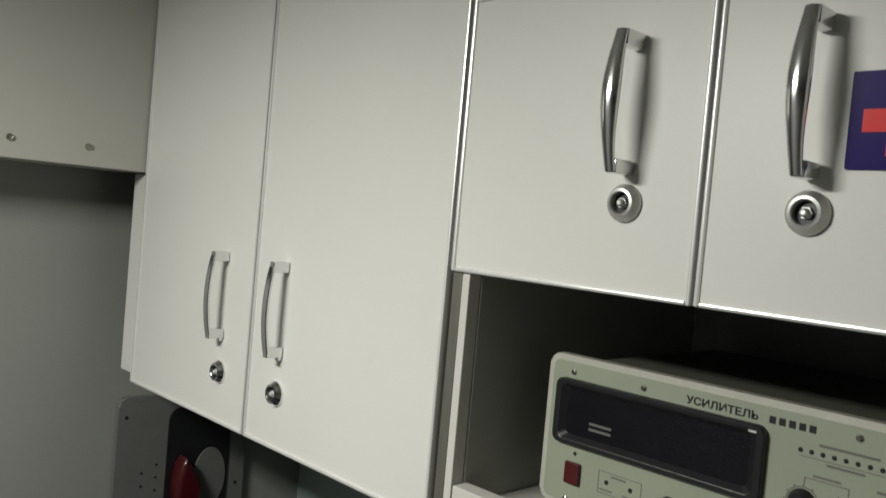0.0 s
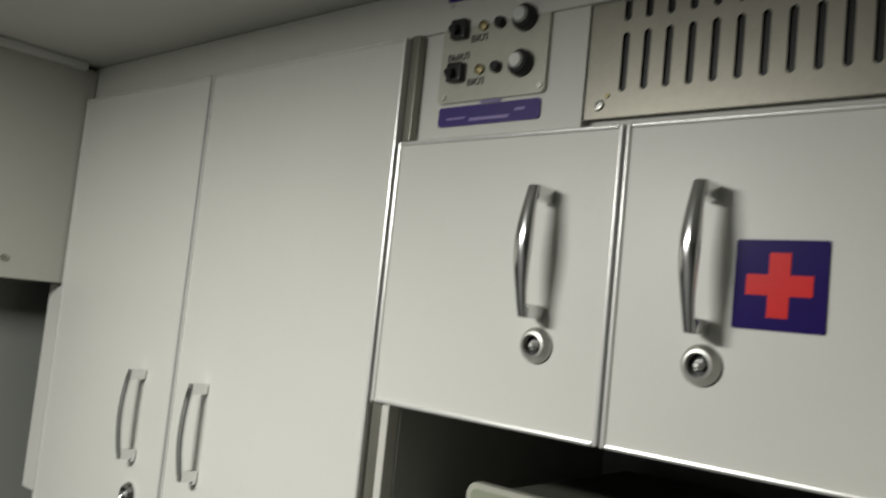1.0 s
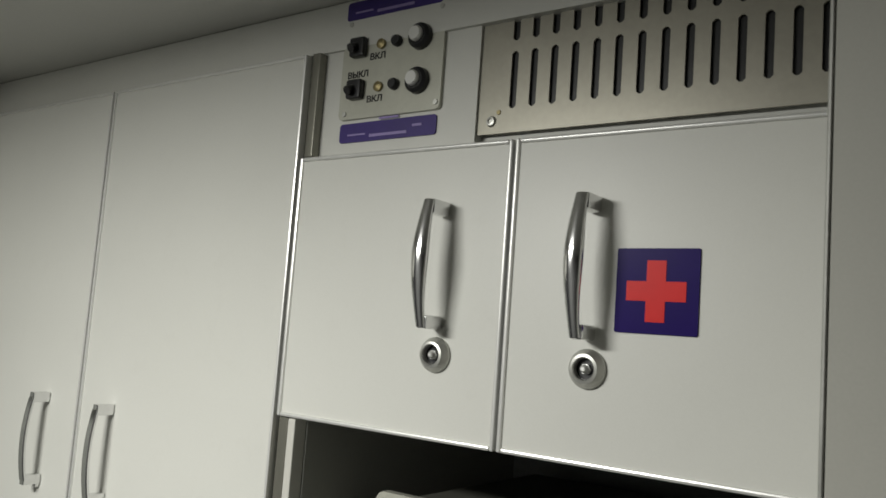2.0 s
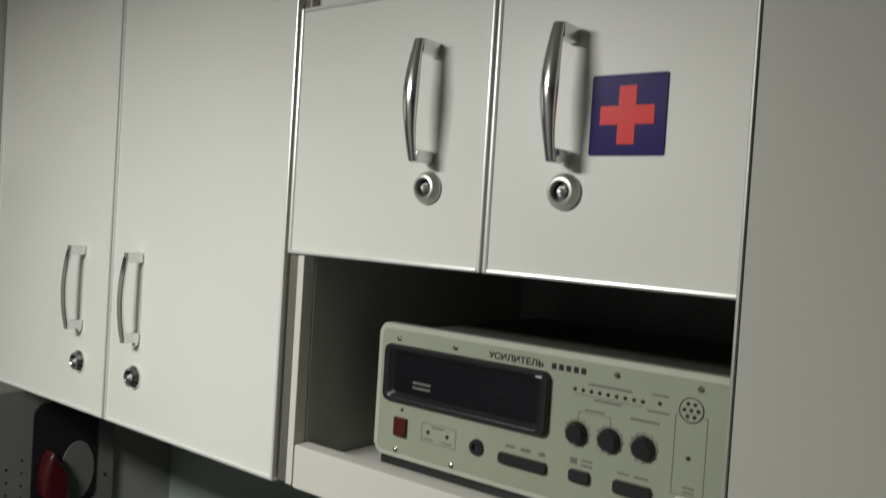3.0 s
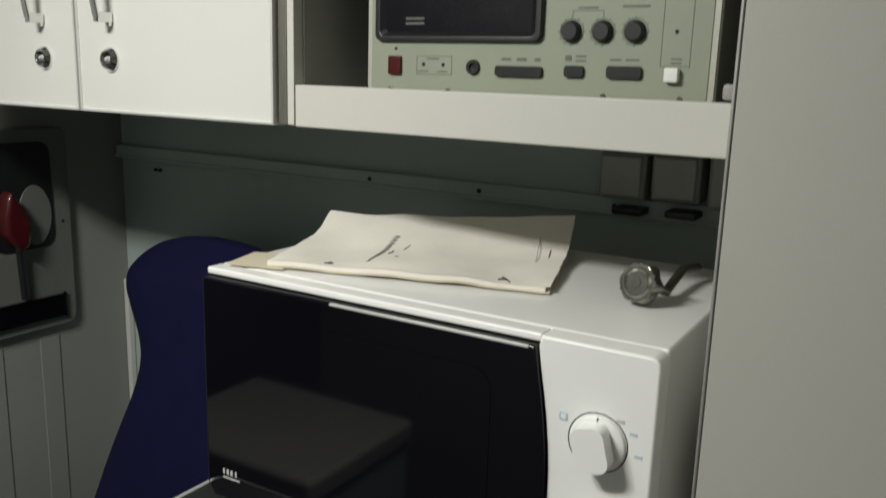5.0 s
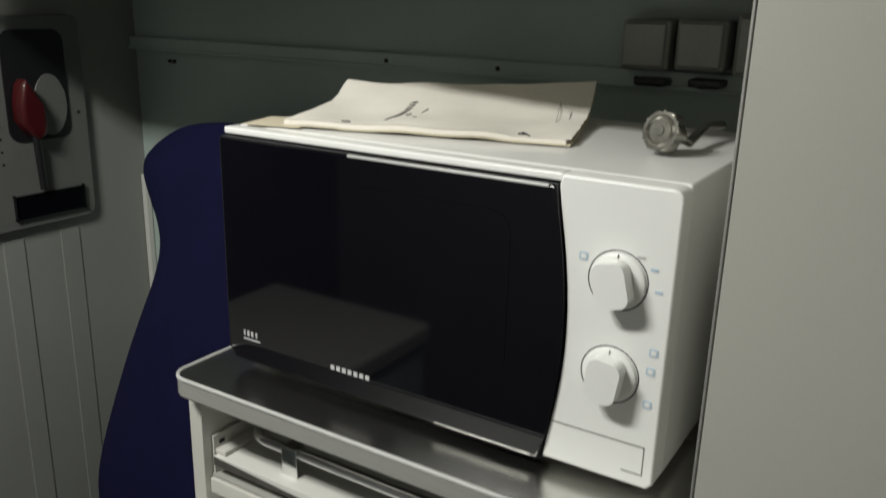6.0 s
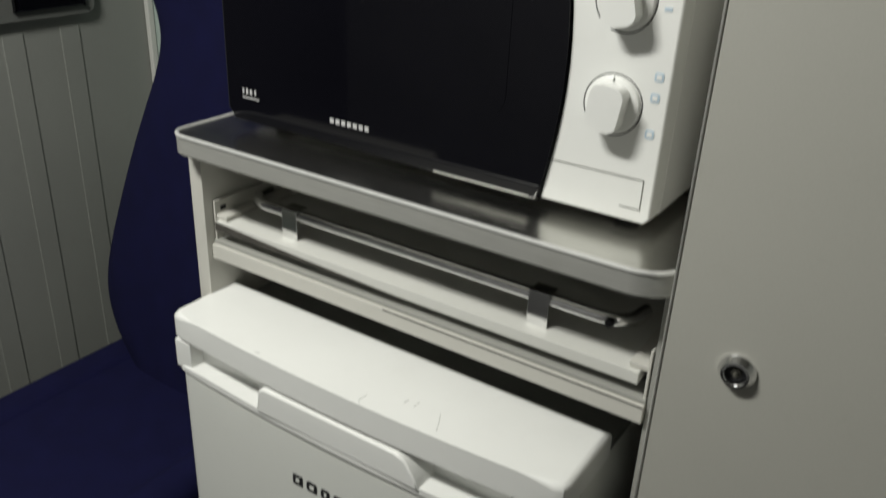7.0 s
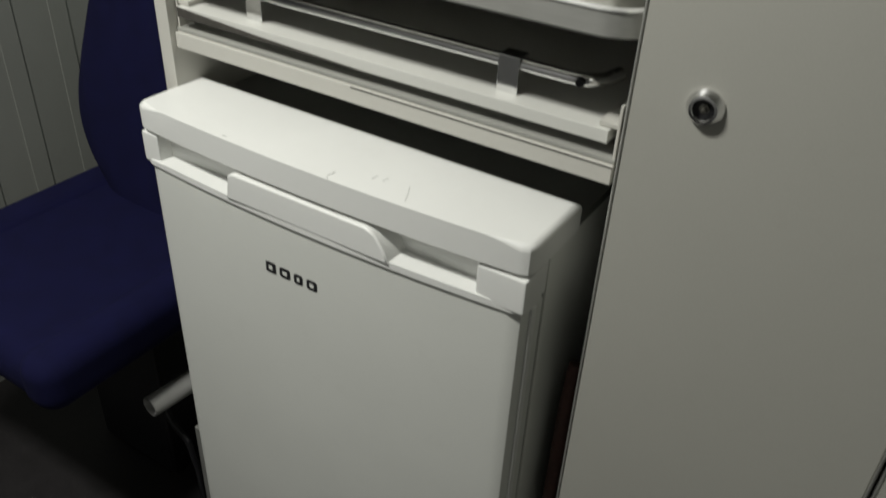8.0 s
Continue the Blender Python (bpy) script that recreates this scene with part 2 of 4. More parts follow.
# Unseen wall; its dark tone controls bounce light and chrome reflections.
solid("wall_camera_side", box(B(), -1.36, 1.30, -1.56, -1.50, FL, CEIL), DARK_WALL, "unseen wall opposite the cabinets, darkened to set reflections", "wall", kind="structure")
solid("wall_right", box(B(), 1.30, 1.36, -1.56, 0.46, FL, CEIL), WALL_GREY, "plain pale grey wall panel", "wall", kind="structure")
wl = solid("wall_left", box(B(), -1.05, -0.985, -0.42, 0.46, FL, CEIL), WALL_GREY, "pale grey wall panel with upright ribs", "wall", kind="structure")
# Unseen wall, added near black so the oven door mirrors darkness.
solid("wall_far_left", box(box(B(), -1.36, -1.30, -1.50, -0.36, FL, CEIL), -1.30, -1.051, -0.42, -0.36, FL, CEIL), SHADE_BLACK, "unseen wall beside the bench, near black to darken reflections", "wall", kind="structure")
for k in range(-4, 2):
    y = 0.116 + 0.107 * k
    if y < 0.39:
        part("rib", prism(B(), [(y - 0.018, FL + 0.02), (y + 0.018, FL + 0.02), (y + 0.018, 0.775), (y - 0.018, 0.775)], "x", -0.9825, -0.986), WALL_GREY, wl)
# Same laminate as the doors; weaker light here is put into the grey.
hp = solid("overhead_panel", box(B(), -0.984, -0.8500, -0.60, 0.0112, 1.500, CEIL - 0.006, 0.003), DIMMED_GREY, "pale grey overhead box panel with screws", "wall panel", kind="structure")
for y in (-0.080, -0.177, -0.30, -0.42):
    part("screw", ring(B(), y, 1.5265, "x", [(0.0, -0.8484), (0.0020, -0.8470), (0.0042, -0.8473), (0.0048, -0.8505)], 14), KEY_METAL, hp)
solid("ceiling_trim", box(B(), -0.8495, -0.836, -0.60, -0.01, CEIL - 0.012, CEIL - 0.001, 0.002), CEILING, "pale corner strip under the ceiling", "trim", kind="structure")
solid("soffit", box(B(), -0.985, 0.244, 0.012, 0.40, 1.7635, CEIL - 0.001), LAMINATE, "pale grey filler board above the cabinets", "trim", kind="structure")
solid("corner_filler", box(B(), -0.893, -0.8475, 0.004, 0.022, 1.215, 1.4985, 0.002), LAMINATE, "narrow pale filler strip beside the wall cabinet", "trim", kind="structure")
rl = solid("cable_rail", box(B(), -0.985, 0.244, 0.385, 0.399, 1.090, 1.113, 0.003), WALL_GREEN, "painted metal strip screwed along the wall", "trim", kind="structure")
part("rail_lip", box(B(), -0.985, 0.244, 0.3815, 0.3848, 1.0895, 1.0945, 0.0012), WALL_GREEN, rl)
for x in (-0.391, -0.20, 0.0):
    part("screw", ring(B(), x, 1.101, "y", [(0.0, 0.3825), (0.003, 0.383), (0.0035, 0.3855)], 10), INK, rl)
for x in (-0.890, -0.878):
    part("screw", ring(B(), x, 1.0715, "y", [(0.0, 0.3945), (0.0028, 0.395), (0.0034, 0.3995)], 10), INK, rl)


# ---- wall cabinets ----
def bow_handle(x, z0, z1, reach, w, y=0.0):
    """An arched chrome pull: a ridged bow, broad above the middle and tapered below, with a collar, between two feet."""
    bm = B()
    n = 26
    mid, half = (z0 + z1) / 2, (z1 - z0) / 2

    def at(s):
        return Vector((x - 0.0015 * (1 - s * s), y - reach * (0.80 + 0.20 * (1 - s * s)), mid + s * half))

    def wide(s):
        return w * (0.62 + 0.40 * math.exp(-((s - 0.12) / 0.62) ** 2) - 0.10 * max(0.0, -s - 0.3))

    loops = []
    for i in range(n + 1):
        s = -1 + 2 * i / n
        p, d = at(s), (at(min(1, s + 0.05)) - at(max(-1, s - 0.05))).normalized()
        out = d.cross(Vector((1, 0, 0))).normalized()
        h = wide(s)
        shape = [(-1.0, 0.10), (-0.92, 0.34), (-0.62, 0.56), (-0.20, 0.68), (0.20, 0.68), (0.62, 0.56), (0.92, 0.34), (1.0, 0.10), (0.86, -0.30), (0.40, -0.42), (-0.40, -0.42), (-0.86, -0.30)]
        sign = 1 if out.y < 0 else -1
        loops.append([bm.verts.new(p + Vector((u * h, 0, 0)) + out * (sign * v * h)) for u, v in shape])
    k = len(loops[0])
    for a, b in zip(loops, loops[1:]):
        for i in range(k):
            bm.faces.new((a[i], a[(i + 1) % k], b[(i + 1) % k], b[i]))
    bm.faces.new(list(reversed(loops[0])))
    bm.faces.new(loops[-1])
    for z, s in ((z0, 1), (z1, -1)):
        box(bm, x - w * 0.62, x + w * 0.80, y - reach * 0.84, y - 0.0002, z - 0.0015 if s > 0 else z - 0.0105, z + 0.0090 if s > 0 else z + 0.0012, 0.0020)
    return bm


def slim_handle(x, z0, z1, reach, y=0.0):
    """A thin bent-strip pull with flat feet."""
    bm = B()
    n = 18
    pts = []
    for i in range(n + 1):
        s = -1 + 2 * i / n
        pts.append((x, y - reach * (0.78 + 0.22 * (1 - s * s)), (z0 + z1) / 2 + s * (z1 - z0) / 2))
    strap(bm, pts, [0.0050] * len(pts), [0.0019] * len(pts))
    for z in (z0, z1):
        box(bm, x - 0.0045, x + 0.0045, y - reach * 0.84, y - 0.0002, z - 0.0058, z + 0.0058, 0.0012)
    box(bm, x - 0.003, x + 0.003, y - 0.005, y - 0.0002, z0 - 0.0095, z0 - 0.004, 0.001)
    return bm


def lock(door, x, z, y, r, metal=None, core=None):
    part("lock_ring", ring(B(), x, z, "y", [(r * 0.54, y - 0.0016), (r * 0.55, y - 0.0064), (r * 0.60, y - 0.0072), (r * 0.74, y - 0.0068), (r * 0.97, y - 0.0022), (r, y - 0.0012), (r, y + 0.001)]), metal or SATIN, door, "satin metal lock ring")
    part("lock_well", ring(B(), x, z, "y", [(0.0, y - 0.0012), (r * 0.61, y - 0.0012), (r * 0.61, y + 0.001)]), BLACK, door)
    part("lock_core", prism(ring(B(), x, z, "y", [(0.0, y - 0.0078), (r * 0.10, y - 0.0078), (r * 0.20, y - 0.0062), (r * 0.24, y - 0.0008)], 16), disc(x, z, r * 0.28, 6), "y", y - 0.0040, y - 0.0008), core or ALU, door)


def door(parent, x0, x1, z0, z1, y0=0.0, thick=0.018, edge=0.0040, metal=None, label="pale grey laminate door with aluminium edging"):
    e = edge
    d = part("door", box(B(), x0 + e * 0.6, x1 - e * 0.6, y0 + 0.0008, y0 + thick, z0 + e * 0.6, z1 - e * 0.6, 0.0006, 1), LAMINATE, parent, label)
    m = metal or ALU
    for a, b, c, f in ((x0, x0 + e, z0, z1), (x1 - e, x1, z0, z1), (x0 + e, x1 - e, z0, z0 + e), (x0 + e, x1 - e, z1 - e, z1)):
        part("edge_strip", box(B(), a, b, y0 - 0.0016, y0 + thick + 0.001, c, f, 0.0014), m, d)
    return d


tc = thing("tall_wall_cabinet", (-0.54, 0.2, 1.206), "pale grey two-door wall cabinet with slim chrome handles", "wall cabinet")
part("body", box(B(), -0.8465, -0.233, 0.021, 0.395, 1.207, 1.762), LAMINATE, tc)
dA = door(tc, -0.8465, -0.5425, 1.2055, 1.760, edge=0.0035)
dB = door(tc, -0.5400, -0.2315, 1.2055, 1.760, edge=0.0035)
part("handle", slim_handle(-0.6055, 1.313, 1.405, 0.0235), CHROME, dA, "slim chrome bow handle")
part("handle", slim_handle(-0.4780, 1.313, 1.405, 0.0235), CHROME, dB, "slim chrome bow handle")
lock(dA, -0.6050, 1.2665, 0.0, 0.0140, CHROME)
lock(dB, -0.4810, 1.2665, 0.0, 0.0140, CHROME)

sc = thing("niche_wall_cabinet", (0.0, 0.2, 1.206), "pale grey wall cabinet with two doors above an open niche", "wall cabinet")
part("body", box(B(), -0.229, 0.244, 0.021, 0.395, 1.440, 1.660), LAMINATE_SHADED, sc)
d3 = door(sc, -0.2275, -0.0010, 1.428, 1.6610, edge=0.0036)
# Black strip added in the door gap to stand in for its shade.
part("gap_shade_strip", box(B(), -0.0007, 0.0011, 0.0035, 0.0205, 1.430, 1.659), BLACK, sc, "black strip standing in for shade in the door gap")
d4 = door(sc, 0.0014, 0.2425, 1.428, 1.6610, edge=0.0036)
for d, x in ((d3, -0.0600), (d4, 0.0695)):
    part("handle", bow_handle(x, 1.5150, 1.6125, 0.0265, 0.0071), CHROME, d, "heavy arched chrome handle")
    lock(d, x + 0.0005, 1.4940, 0.0, 0.0138)
st = part("sticker", prism(B(), outline(0.088, 0.145, 1.5205, 1.5775, 0.0014), "y", -0.0004, 0.0010), STICKER, d4, "dark indigo square sticker")
cx, cz, a, b = 0.1162, 1.5488, 0.0066, 0.0205
part("sticker_cross", prism(B(), [(cx - a, cz - b), (cx + a, cz - b), (cx + a, cz - a), (cx + b, cz - a), (cx + b, cz + a), (cx + a, cz + a), (cx + a, cz + b), (cx - a, cz + b), (cx - a, cz + a), (cx - b, cz + a), (cx - b, cz - a), (cx - a, cz - a)], "y", -0.0008, -0.0003), RED, st, "red cross")
# Niche side in the darkened laminate: its shade is in the colour.
part("side_panel", box(B(), -0.2305, -0.2050, 0.016, 0.395, 1.206, 1.439), LAMINATE_SHADED, sc, "inner side of the niche, laminate darkened for shade")
part("edge_strip", box(B(), -0.2290, -0.2180, 0.004, 0.015, 1.207, 1.427, 0.001), ALU_OLD, sc)
part("edge_strip", box(B(), -0.2150, -0.2060, 0.001, 0.0155, 1.207, 1.427, 0.0015), CREAM, sc)
part("shelf", box(box(B(), -0.2045, 0.244, 0.001, 0.019, 1.206, 1.247, 0.0012), -0.2045, 0.244, 0.019, 0.38, 1.207, 1.228), CREAM, sc, "cream shelf board with a deep front edge")
# Back and top sheets carry the niche's shade as a darker grey.
part("niche_back", box(B(), -0.2045, 0.244, 0.382, 0.395, 1.2, 1.44), NICHE_SHADE, sc, "niche back darkened for shade")
part("niche_top", box(B(), -0.2045, 0.244, 0.022, 0.38, 1.4375, 1.4395), NICHE_SHADE, sc)

# ---- switch panel and grille above the doors ----
solid("service_board", box(box(B(), -0.2290, -0.0482, 0.016, 0.05, 1.6625, CEIL - 0.001), -0.0482, 0.244, 0.0265, 0.05, 1.6625, CEIL - 0.001), LAMINATE, "pale board above the cabinet doors", "board", kind="structure")
solid("board_trim", box(B(), -0.2310, -0.2210, 0.006, 0.0155, 1.6635, 1.7625, 0.001), ALU_OLD, "aluminium strip beside the switch panel", "trim", kind="structure")
sp = thing("switch_panel", (-0.14, 0.016, 1.70), "pale metal panel with two switches, lamps and knobs", "switch panel")
part("plate", prism(B(), outline(-0.1975, -0.0835, 1.6965, 1.8085, 0.004), "y", 0.0125, 0.0162, 0.0006, 1), AMP_RIM, sp)
for x, z in ((-0.190, 1.7015), (-0.0875, 1.7025), (-0.190, 1.786), (-0.0875, 1.786)):
    part("screw", ring(B(), x, z, "y", [(0.0, 0.0112), (0.0022, 0.0112), (0.0027, 0.0128)], 12), ALU_DULL, sp)
for z in (1.723, 1.762):
    part("switch_base", box(B(), -0.1850, -0.1680, 0.0050, 0.0128, z - 0.0095, z + 0.0085, 0.0022), BLACK, sp, "black toggle switch")
    part("switch_lever", tube(B(), [(-0.1765, 0.006, z), (-0.1775, -0.001, z - 0.004)], [0.003, 0.0042], 12), BLACK, sp)
    part("pilot_lamp", ring(B(), -0.1515, z, "y", [(0.0, 0.0075), (0.003, 0.009), (0.0045, 0.0095), (0.0045, 0.0128)], 16), BRASS, sp)
    part("fuse_cap", ring(B(), -0.1335, z, "y", [(0.0, 0.007), (0.0042, 0.007), (0.0052, 0.009), (0.0052, 0.0128)], 16), BLACK, sp)
    k = part("knob_skirt", ring(B(), -0.1075, z, "y", [(0.0, 0.006), (0.0085, 0.0055), (0.0112, 0.0075), (0.0118, 0.0128)], 28), BLACK, sp, "black knob with a silver cap")
    part("knob_cap", ring(B(), -0.1085, z + 0.0008, "y", [(0.0, 0.002), (0.0056, 0.002), (0.0066, 0.0035), (0.0068, 0.0065)], 28), ALU, k)
    part("lettering", letters("ВЫКЛ", 0.0062, 0.0240, (-0.1895, 0.0124, z + 0.0115)), INK, sp)
    part("lettering", letters("ВКЛ", 0.0062, 0.0175, (-0.1645, 0.0124, z - 0.0130)), INK, sp)
for z0, z1, text in ((1.6755, 1.6930, True), (1.7895, 1.8070, False)):
    lb = part("label_strip", prism(B(), outline(-0.1960, -0.0870, z0, z1, 0.003), "y", 0.0118 if not text else 0.0145, 0.0162 if text else 0.0126), PURPLE, sp, "purple label strip")
    yb = 0.0141 if text else 0.0114
    for x0, x1, za, zb in ((-0.160, -0.118, 0.0035, 0.0060), (-0.150, -0.128, 0.0185, 0.0205), (-0.186, -0.165, 0.006, 0.0075), (-0.112, -0.102, 0.009, 0.011)):
        part("print_bar", box(B(), x0, x1, yb, yb + 0.0006, z0 + za, z0 + zb), PURPLE_TEXT, lb)

gr = thing("ventilation_grille", (0.1, 0.016, 1.67), "metal grille with rows of upright slots", "grille")
bm = B()
gx0, gx1, pitch, sw = -0.0475, 0.244, 0.01765, 0.0062
n_slots = 15
rows = ((1.6915, 1.7380), (1.7470, 1.7935))
first = -0.0160
zz = [1.6720] + [z for r in rows for z in r] + [CEIL - 0.002]
for i in range(0, len(zz), 2):
    box(bm, gx0, gx1, 0.0185, 0.0205, zz[i], zz[i + 1])
for z0, z1 in rows:
    edges = [gx0] + [v for k in range(n_slots) for v in (first + k * pitch - sw / 2, first + k * pitch + sw / 2)] + [gx1]
    for i in range(0, len(edges), 2):
        if edges[i + 1] > edges[i]:
            box(bm, edges[i], edges[i + 1], 0.0185, 0.0205, z0, z1)
    for k in range(n_slots):
        xc = first + k * pitch
        for zc, s in ((z0, 1), (z1, -1)):
            for t in (-1, 1):
                a = [bm.verts.new((xc + t * sw / 2, y, zc)) for y in (0.0185, 0.0205)]
                c = [bm.verts.new((xc + t * sw / 6, y, zc)) for y in (0.0185, 0.0205)]
                d = [bm.verts.new((xc + t * sw / 2, y, zc + s * sw / 3)) for y in (0.0185, 0.0205)]
                bm.faces.new((a[0], c[0], d[0]))
                bm.faces.new((c[0], c[1], d[1], d[0]))
part("grille_plate", bm, GRILLE, gr)
# Black sheet close behind the slots, painting in the duct's darkness.
part("duct_shade", box(B(), gx0 + 0.012, gx1, 0.0215, 0.0260, 1.680, 1.805), BLACK, gr, "black sheet standing in for shade behind the slots")
part("screw", ring(B(), -0.0345, 1.6822, "y", [(0.0, 0.0172), (0.0016, 0.0172), (0.0020, 0.0160), (0.0036, 0.0162), (0.0044, 0.0178), (0.0047, 0.0188)], 16), SATIN, gr)
part("screw", ring(B(), -0.0280, 1.6892, "y", [(0.0, 0.0175), (0.0018, 0.0175), (0.0022, 0.0188)], 10), BRASS, gr)

# ---- amplifier in the niche ----
am = thing("amplifier", (0.01, 0.15, 1.2285), "grey green radio amplifier with knobs and a cassette bay", "amplifier")
AY = 0.070
part("case", box(B(), -0.156, 0.177, AY + 0.006, 0.345, 1.240, 1.3570, 0.004), CASE, am, "grey metal case")
part("plinth", box(B(), -0.1570, 0.1790, AY + 0.002, 0.34, 1.2285, 1.2382), BLACK, am, "black base strip")
bm = B()
prism(bm, outline(-0.1640, 0.1860, 1.2385, 1.3665, 0.009), "y", AY - 0.0020, AY + 0.0075, 0.0020)
part("front_rim", bm, AMP_RIM, am, "pale rounded front rim")
part("front_plate", prism(B(), outline(-0.1588, 0.1808, 1.2432, 1.3613, 0.006), "y", AY - 0.0030, AY - 0.001), AMP_FACE, am, "grey green front plate")
FY = AY - 0.0030
bm = B()
steps = ((0.0, FY + 0.001), (0.0, FY - 0.0040), (0.0012, FY - 0.0056), (0.0055, FY - 0.0058), (0.0066, FY - 0.0052), (0.0120, FY - 0.0010))
loops = [[bm.verts.new((u, d, v)) for u, v in outline(-0.1520 + k, 0.0315 - k, 1.2925 + k * 0.75, 1.3475 - k * 0.75, 0.007 - k * 0.25)] for k, d in steps]
for a, b in zip(loops, loops[1:]):
    for i in range(len(a)):
        bm.faces.new((a[i], a[(i + 1) % len(a)], b[(i + 1) % len(a)], b[i]))
bay = part("cassette_bay", bm, BLACK, am, "black cassette bay with a sloping rim")
part("bay_recess", prism(B(), outline(-0.1405, 0.0200, 1.3010, 1.3390, 0.003), "y", FY - 0.0012, FY + 0.0005), BAY_GREY, bay)
for dz in (0.0, 0.0046):
    part("bay_slot", box(B(), -0.1165, -0.0950, FY - 0.0022, FY - 0.001, 1.3085 + dz, 1.3105 + dz), FAINT_INK, bay)
part("bay_mark", box(B(), 0.0195, 0.0255, FY - 0.0064, FY - 0.0050, 1.3420, 1.3434), SILVER_PRINT, bay)
for x, z in ((-0.1375, 1.3530), (-0.0700, 1.3535), (0.0905, 1.3545), (0.1580, 1.3550), (-0.1345, 1.2460), (-0.0670, 1.2460), (0.0915, 1.2470), (0.1590, 1.2470)):
    part("screw", ring(B(), x, z, "y", [(0.0, FY - 0.0016), (0.0012, FY - 0.0018), (0.0023, FY - 0.0012), (0.0025, FY + 0.0005)], 12), KEY_METAL, am)
part("lettering", letters("УСИЛИТЕЛЬ", 0.0062, 0.0560, (-0.0330, FY - 0.0001, 1.3500)), INK, am)
for k in range(5):
    x = 0.0310 + k * 0.0069
    part("name_mark", box(B(), x, x + 0.0044, FY - 0.0004, FY + 0.0003, 1.3503, 1.3553), INK, am)
part("power_switch", box(B(), -0.1365, -0.1215, FY - 0.004, FY + 0.0005, 1.2600, 1.2785, 0.0015), DARK_RED, am, "dark red rocker switch")
part("indicator", ring(B(), -0.1290, 1.2855, "y", [(0.0, FY - 0.001), (0.0016, FY - 0.0006), (0.0016, FY + 0.0003)], 10), INK, am)


def line_box(parent, x0, x1, z0, z1):
    w = 0.0005
    for a, b, c, d in ((x0, x0 + w, z0, z1), (x1 - w, x1, z0, z1), (x0, x1, z0, z0 + w), (x0, x1, z1 - w, z1)):
        part("printed_line", box(B(), a, b, FY - 0.0003, FY + 0.0003, c, d), FAINT_INK, parent)


line_box(am, -0.1040, -0.0635, 1.2610, 1.2790)
line_box(am, 0.1400, 0.1650, 1.2735, 1.3340)
for x in (-0.0960, -0.0735):
    part("socket_hole", ring(B(), x, 1.2705, "y", [(0.0, FY - 0.0004), (0.0017, FY - 0.0006), (0.0022, FY + 0.0003)], 12), INK, am)
part("jack_socket", ring(B(), -0.0395, 1.2690, "y", [(0.0, FY - 0.0005), (0.0032, FY - 0.0008), (0.0036, FY - 0.003), (0.0068, FY - 0.003), (0.0074, FY + 0.0005)], 22), BLACK, am)
for x0, x1, z0, z1 in ((-0.0150, 0.0325, 1.2615, 1.2710), (0.0545, 0.0725, 1.2625, 1.2725), (0.0940, 0.1250, 1.2625, 1.2730)):
    part("connector", prism(B(), outline(x0, x1, z0, z1, 0.002), "y", FY - 0.0035, FY + 0.0005, 0.001), BLACK, am, "black connector")
for x in (0.0585, 0.0875, 0.1165):
    kn = part("knob", ring(B(), x, 1.3020, "y", [(0.0, FY - 0.0068), (0.0070, FY - 0.0068), (0.0079, FY - 0.0058), (0.0088, FY - 0.002), (0.0096, FY - 0.0012), (0.0098, FY + 0.0003)], 28), BLACK, am, "black ribbed rotary knob")
    part("scale_ring", ring(B(), x, 1.3020, "y", [(0.0106, FY - 0.0001), (0.0107, FY - 0.0004), (0.0113, FY - 0.0004), (0.0114, FY + 0.0003)], 32), FAINT_INK, kn)
    for k in range(12):
        t = 2 * math.pi * k / 12
        part("scale_mark", box(B(), x + 0.0122 * math.cos(t) - 0.0004, x + 0.0122 * math.cos(t) + 0.0004, FY - 0.0003, FY + 0.0003, 1.302 + 0.0122 * math.sin(t) - 0.0004, 1.302 + 0.0122 * math.sin(t) + 0.0004), INK, kn)
for k in range(9):
    part("level_lamp", ring(B(), 0.0540 + k * 0.0074, 1.3375, "y", [(0.0, FY - 0.0012), (0.0014, FY - 0.0008), (0.0018, FY + 0.0003)], 10), INK, am)
part("level_lamp", ring(B(), 0.1270, 1.3385, "y", [(0.0, FY - 0.0012), (0.0014, FY - 0.0008), (0.0018, FY + 0.0003)], 10), INK, am)
for x0, x1, z, h in ((0.066, 0.104, 1.3425, 0.0018), (0.120, 0.134, 1.3440, 0.0014), (0.072, 0.096, 1.3305, 0.0016), (0.117, 0.135, 1.3310, 0.0014), (0.064, 0.082, 1.3215, 0.0014), (0.104, 0.128, 1.3220, 0.0018),
                     (-0.092, -0.078, 1.2755, 0.0014), (-0.102, -0.090, 1.2635, 0.0012), (-0.080, -0.068, 1.2635, 0.0012), (-0.010, 0.000, 1.2760, 0.0022), (0.006, 0.016, 1.2755, 0.0030), (0.024, 0.030, 1.2755, 0.0030),
                     (0.054, 0.060, 1.2765, 0.0050), (0.064, 0.074, 1.2800, 0.0016), (0.064, 0.074, 1.2760, 0.0016), (0.096, 0.106, 1.2775, 0.0016), (0.110, 0.122, 1.2775, 0.0016), (0.149, 0.158, 1.2790, 0.0014), (0.149, 0.158, 1.2755, 0.0014)):
    part("print_bar", box(B(), x0, x1, FY - 0.0003, FY + 0.0003, z, z + h), FAINT_INK, am)
for x0, x1, z0, z1 in ((0.0585, 0.0875, 1.3195, 1.3200), (0.0585, 0.0590, 1.3150, 1.3200), (0.0870, 0.0875, 1.3150, 1.3200), (0.0540, 0.1132, 1.3335, 1.3340)):
    part("printed_line", box(B(), x0, x1, FY - 0.0003, FY + 0.0003, z0, z1), FAINT_INK, am)
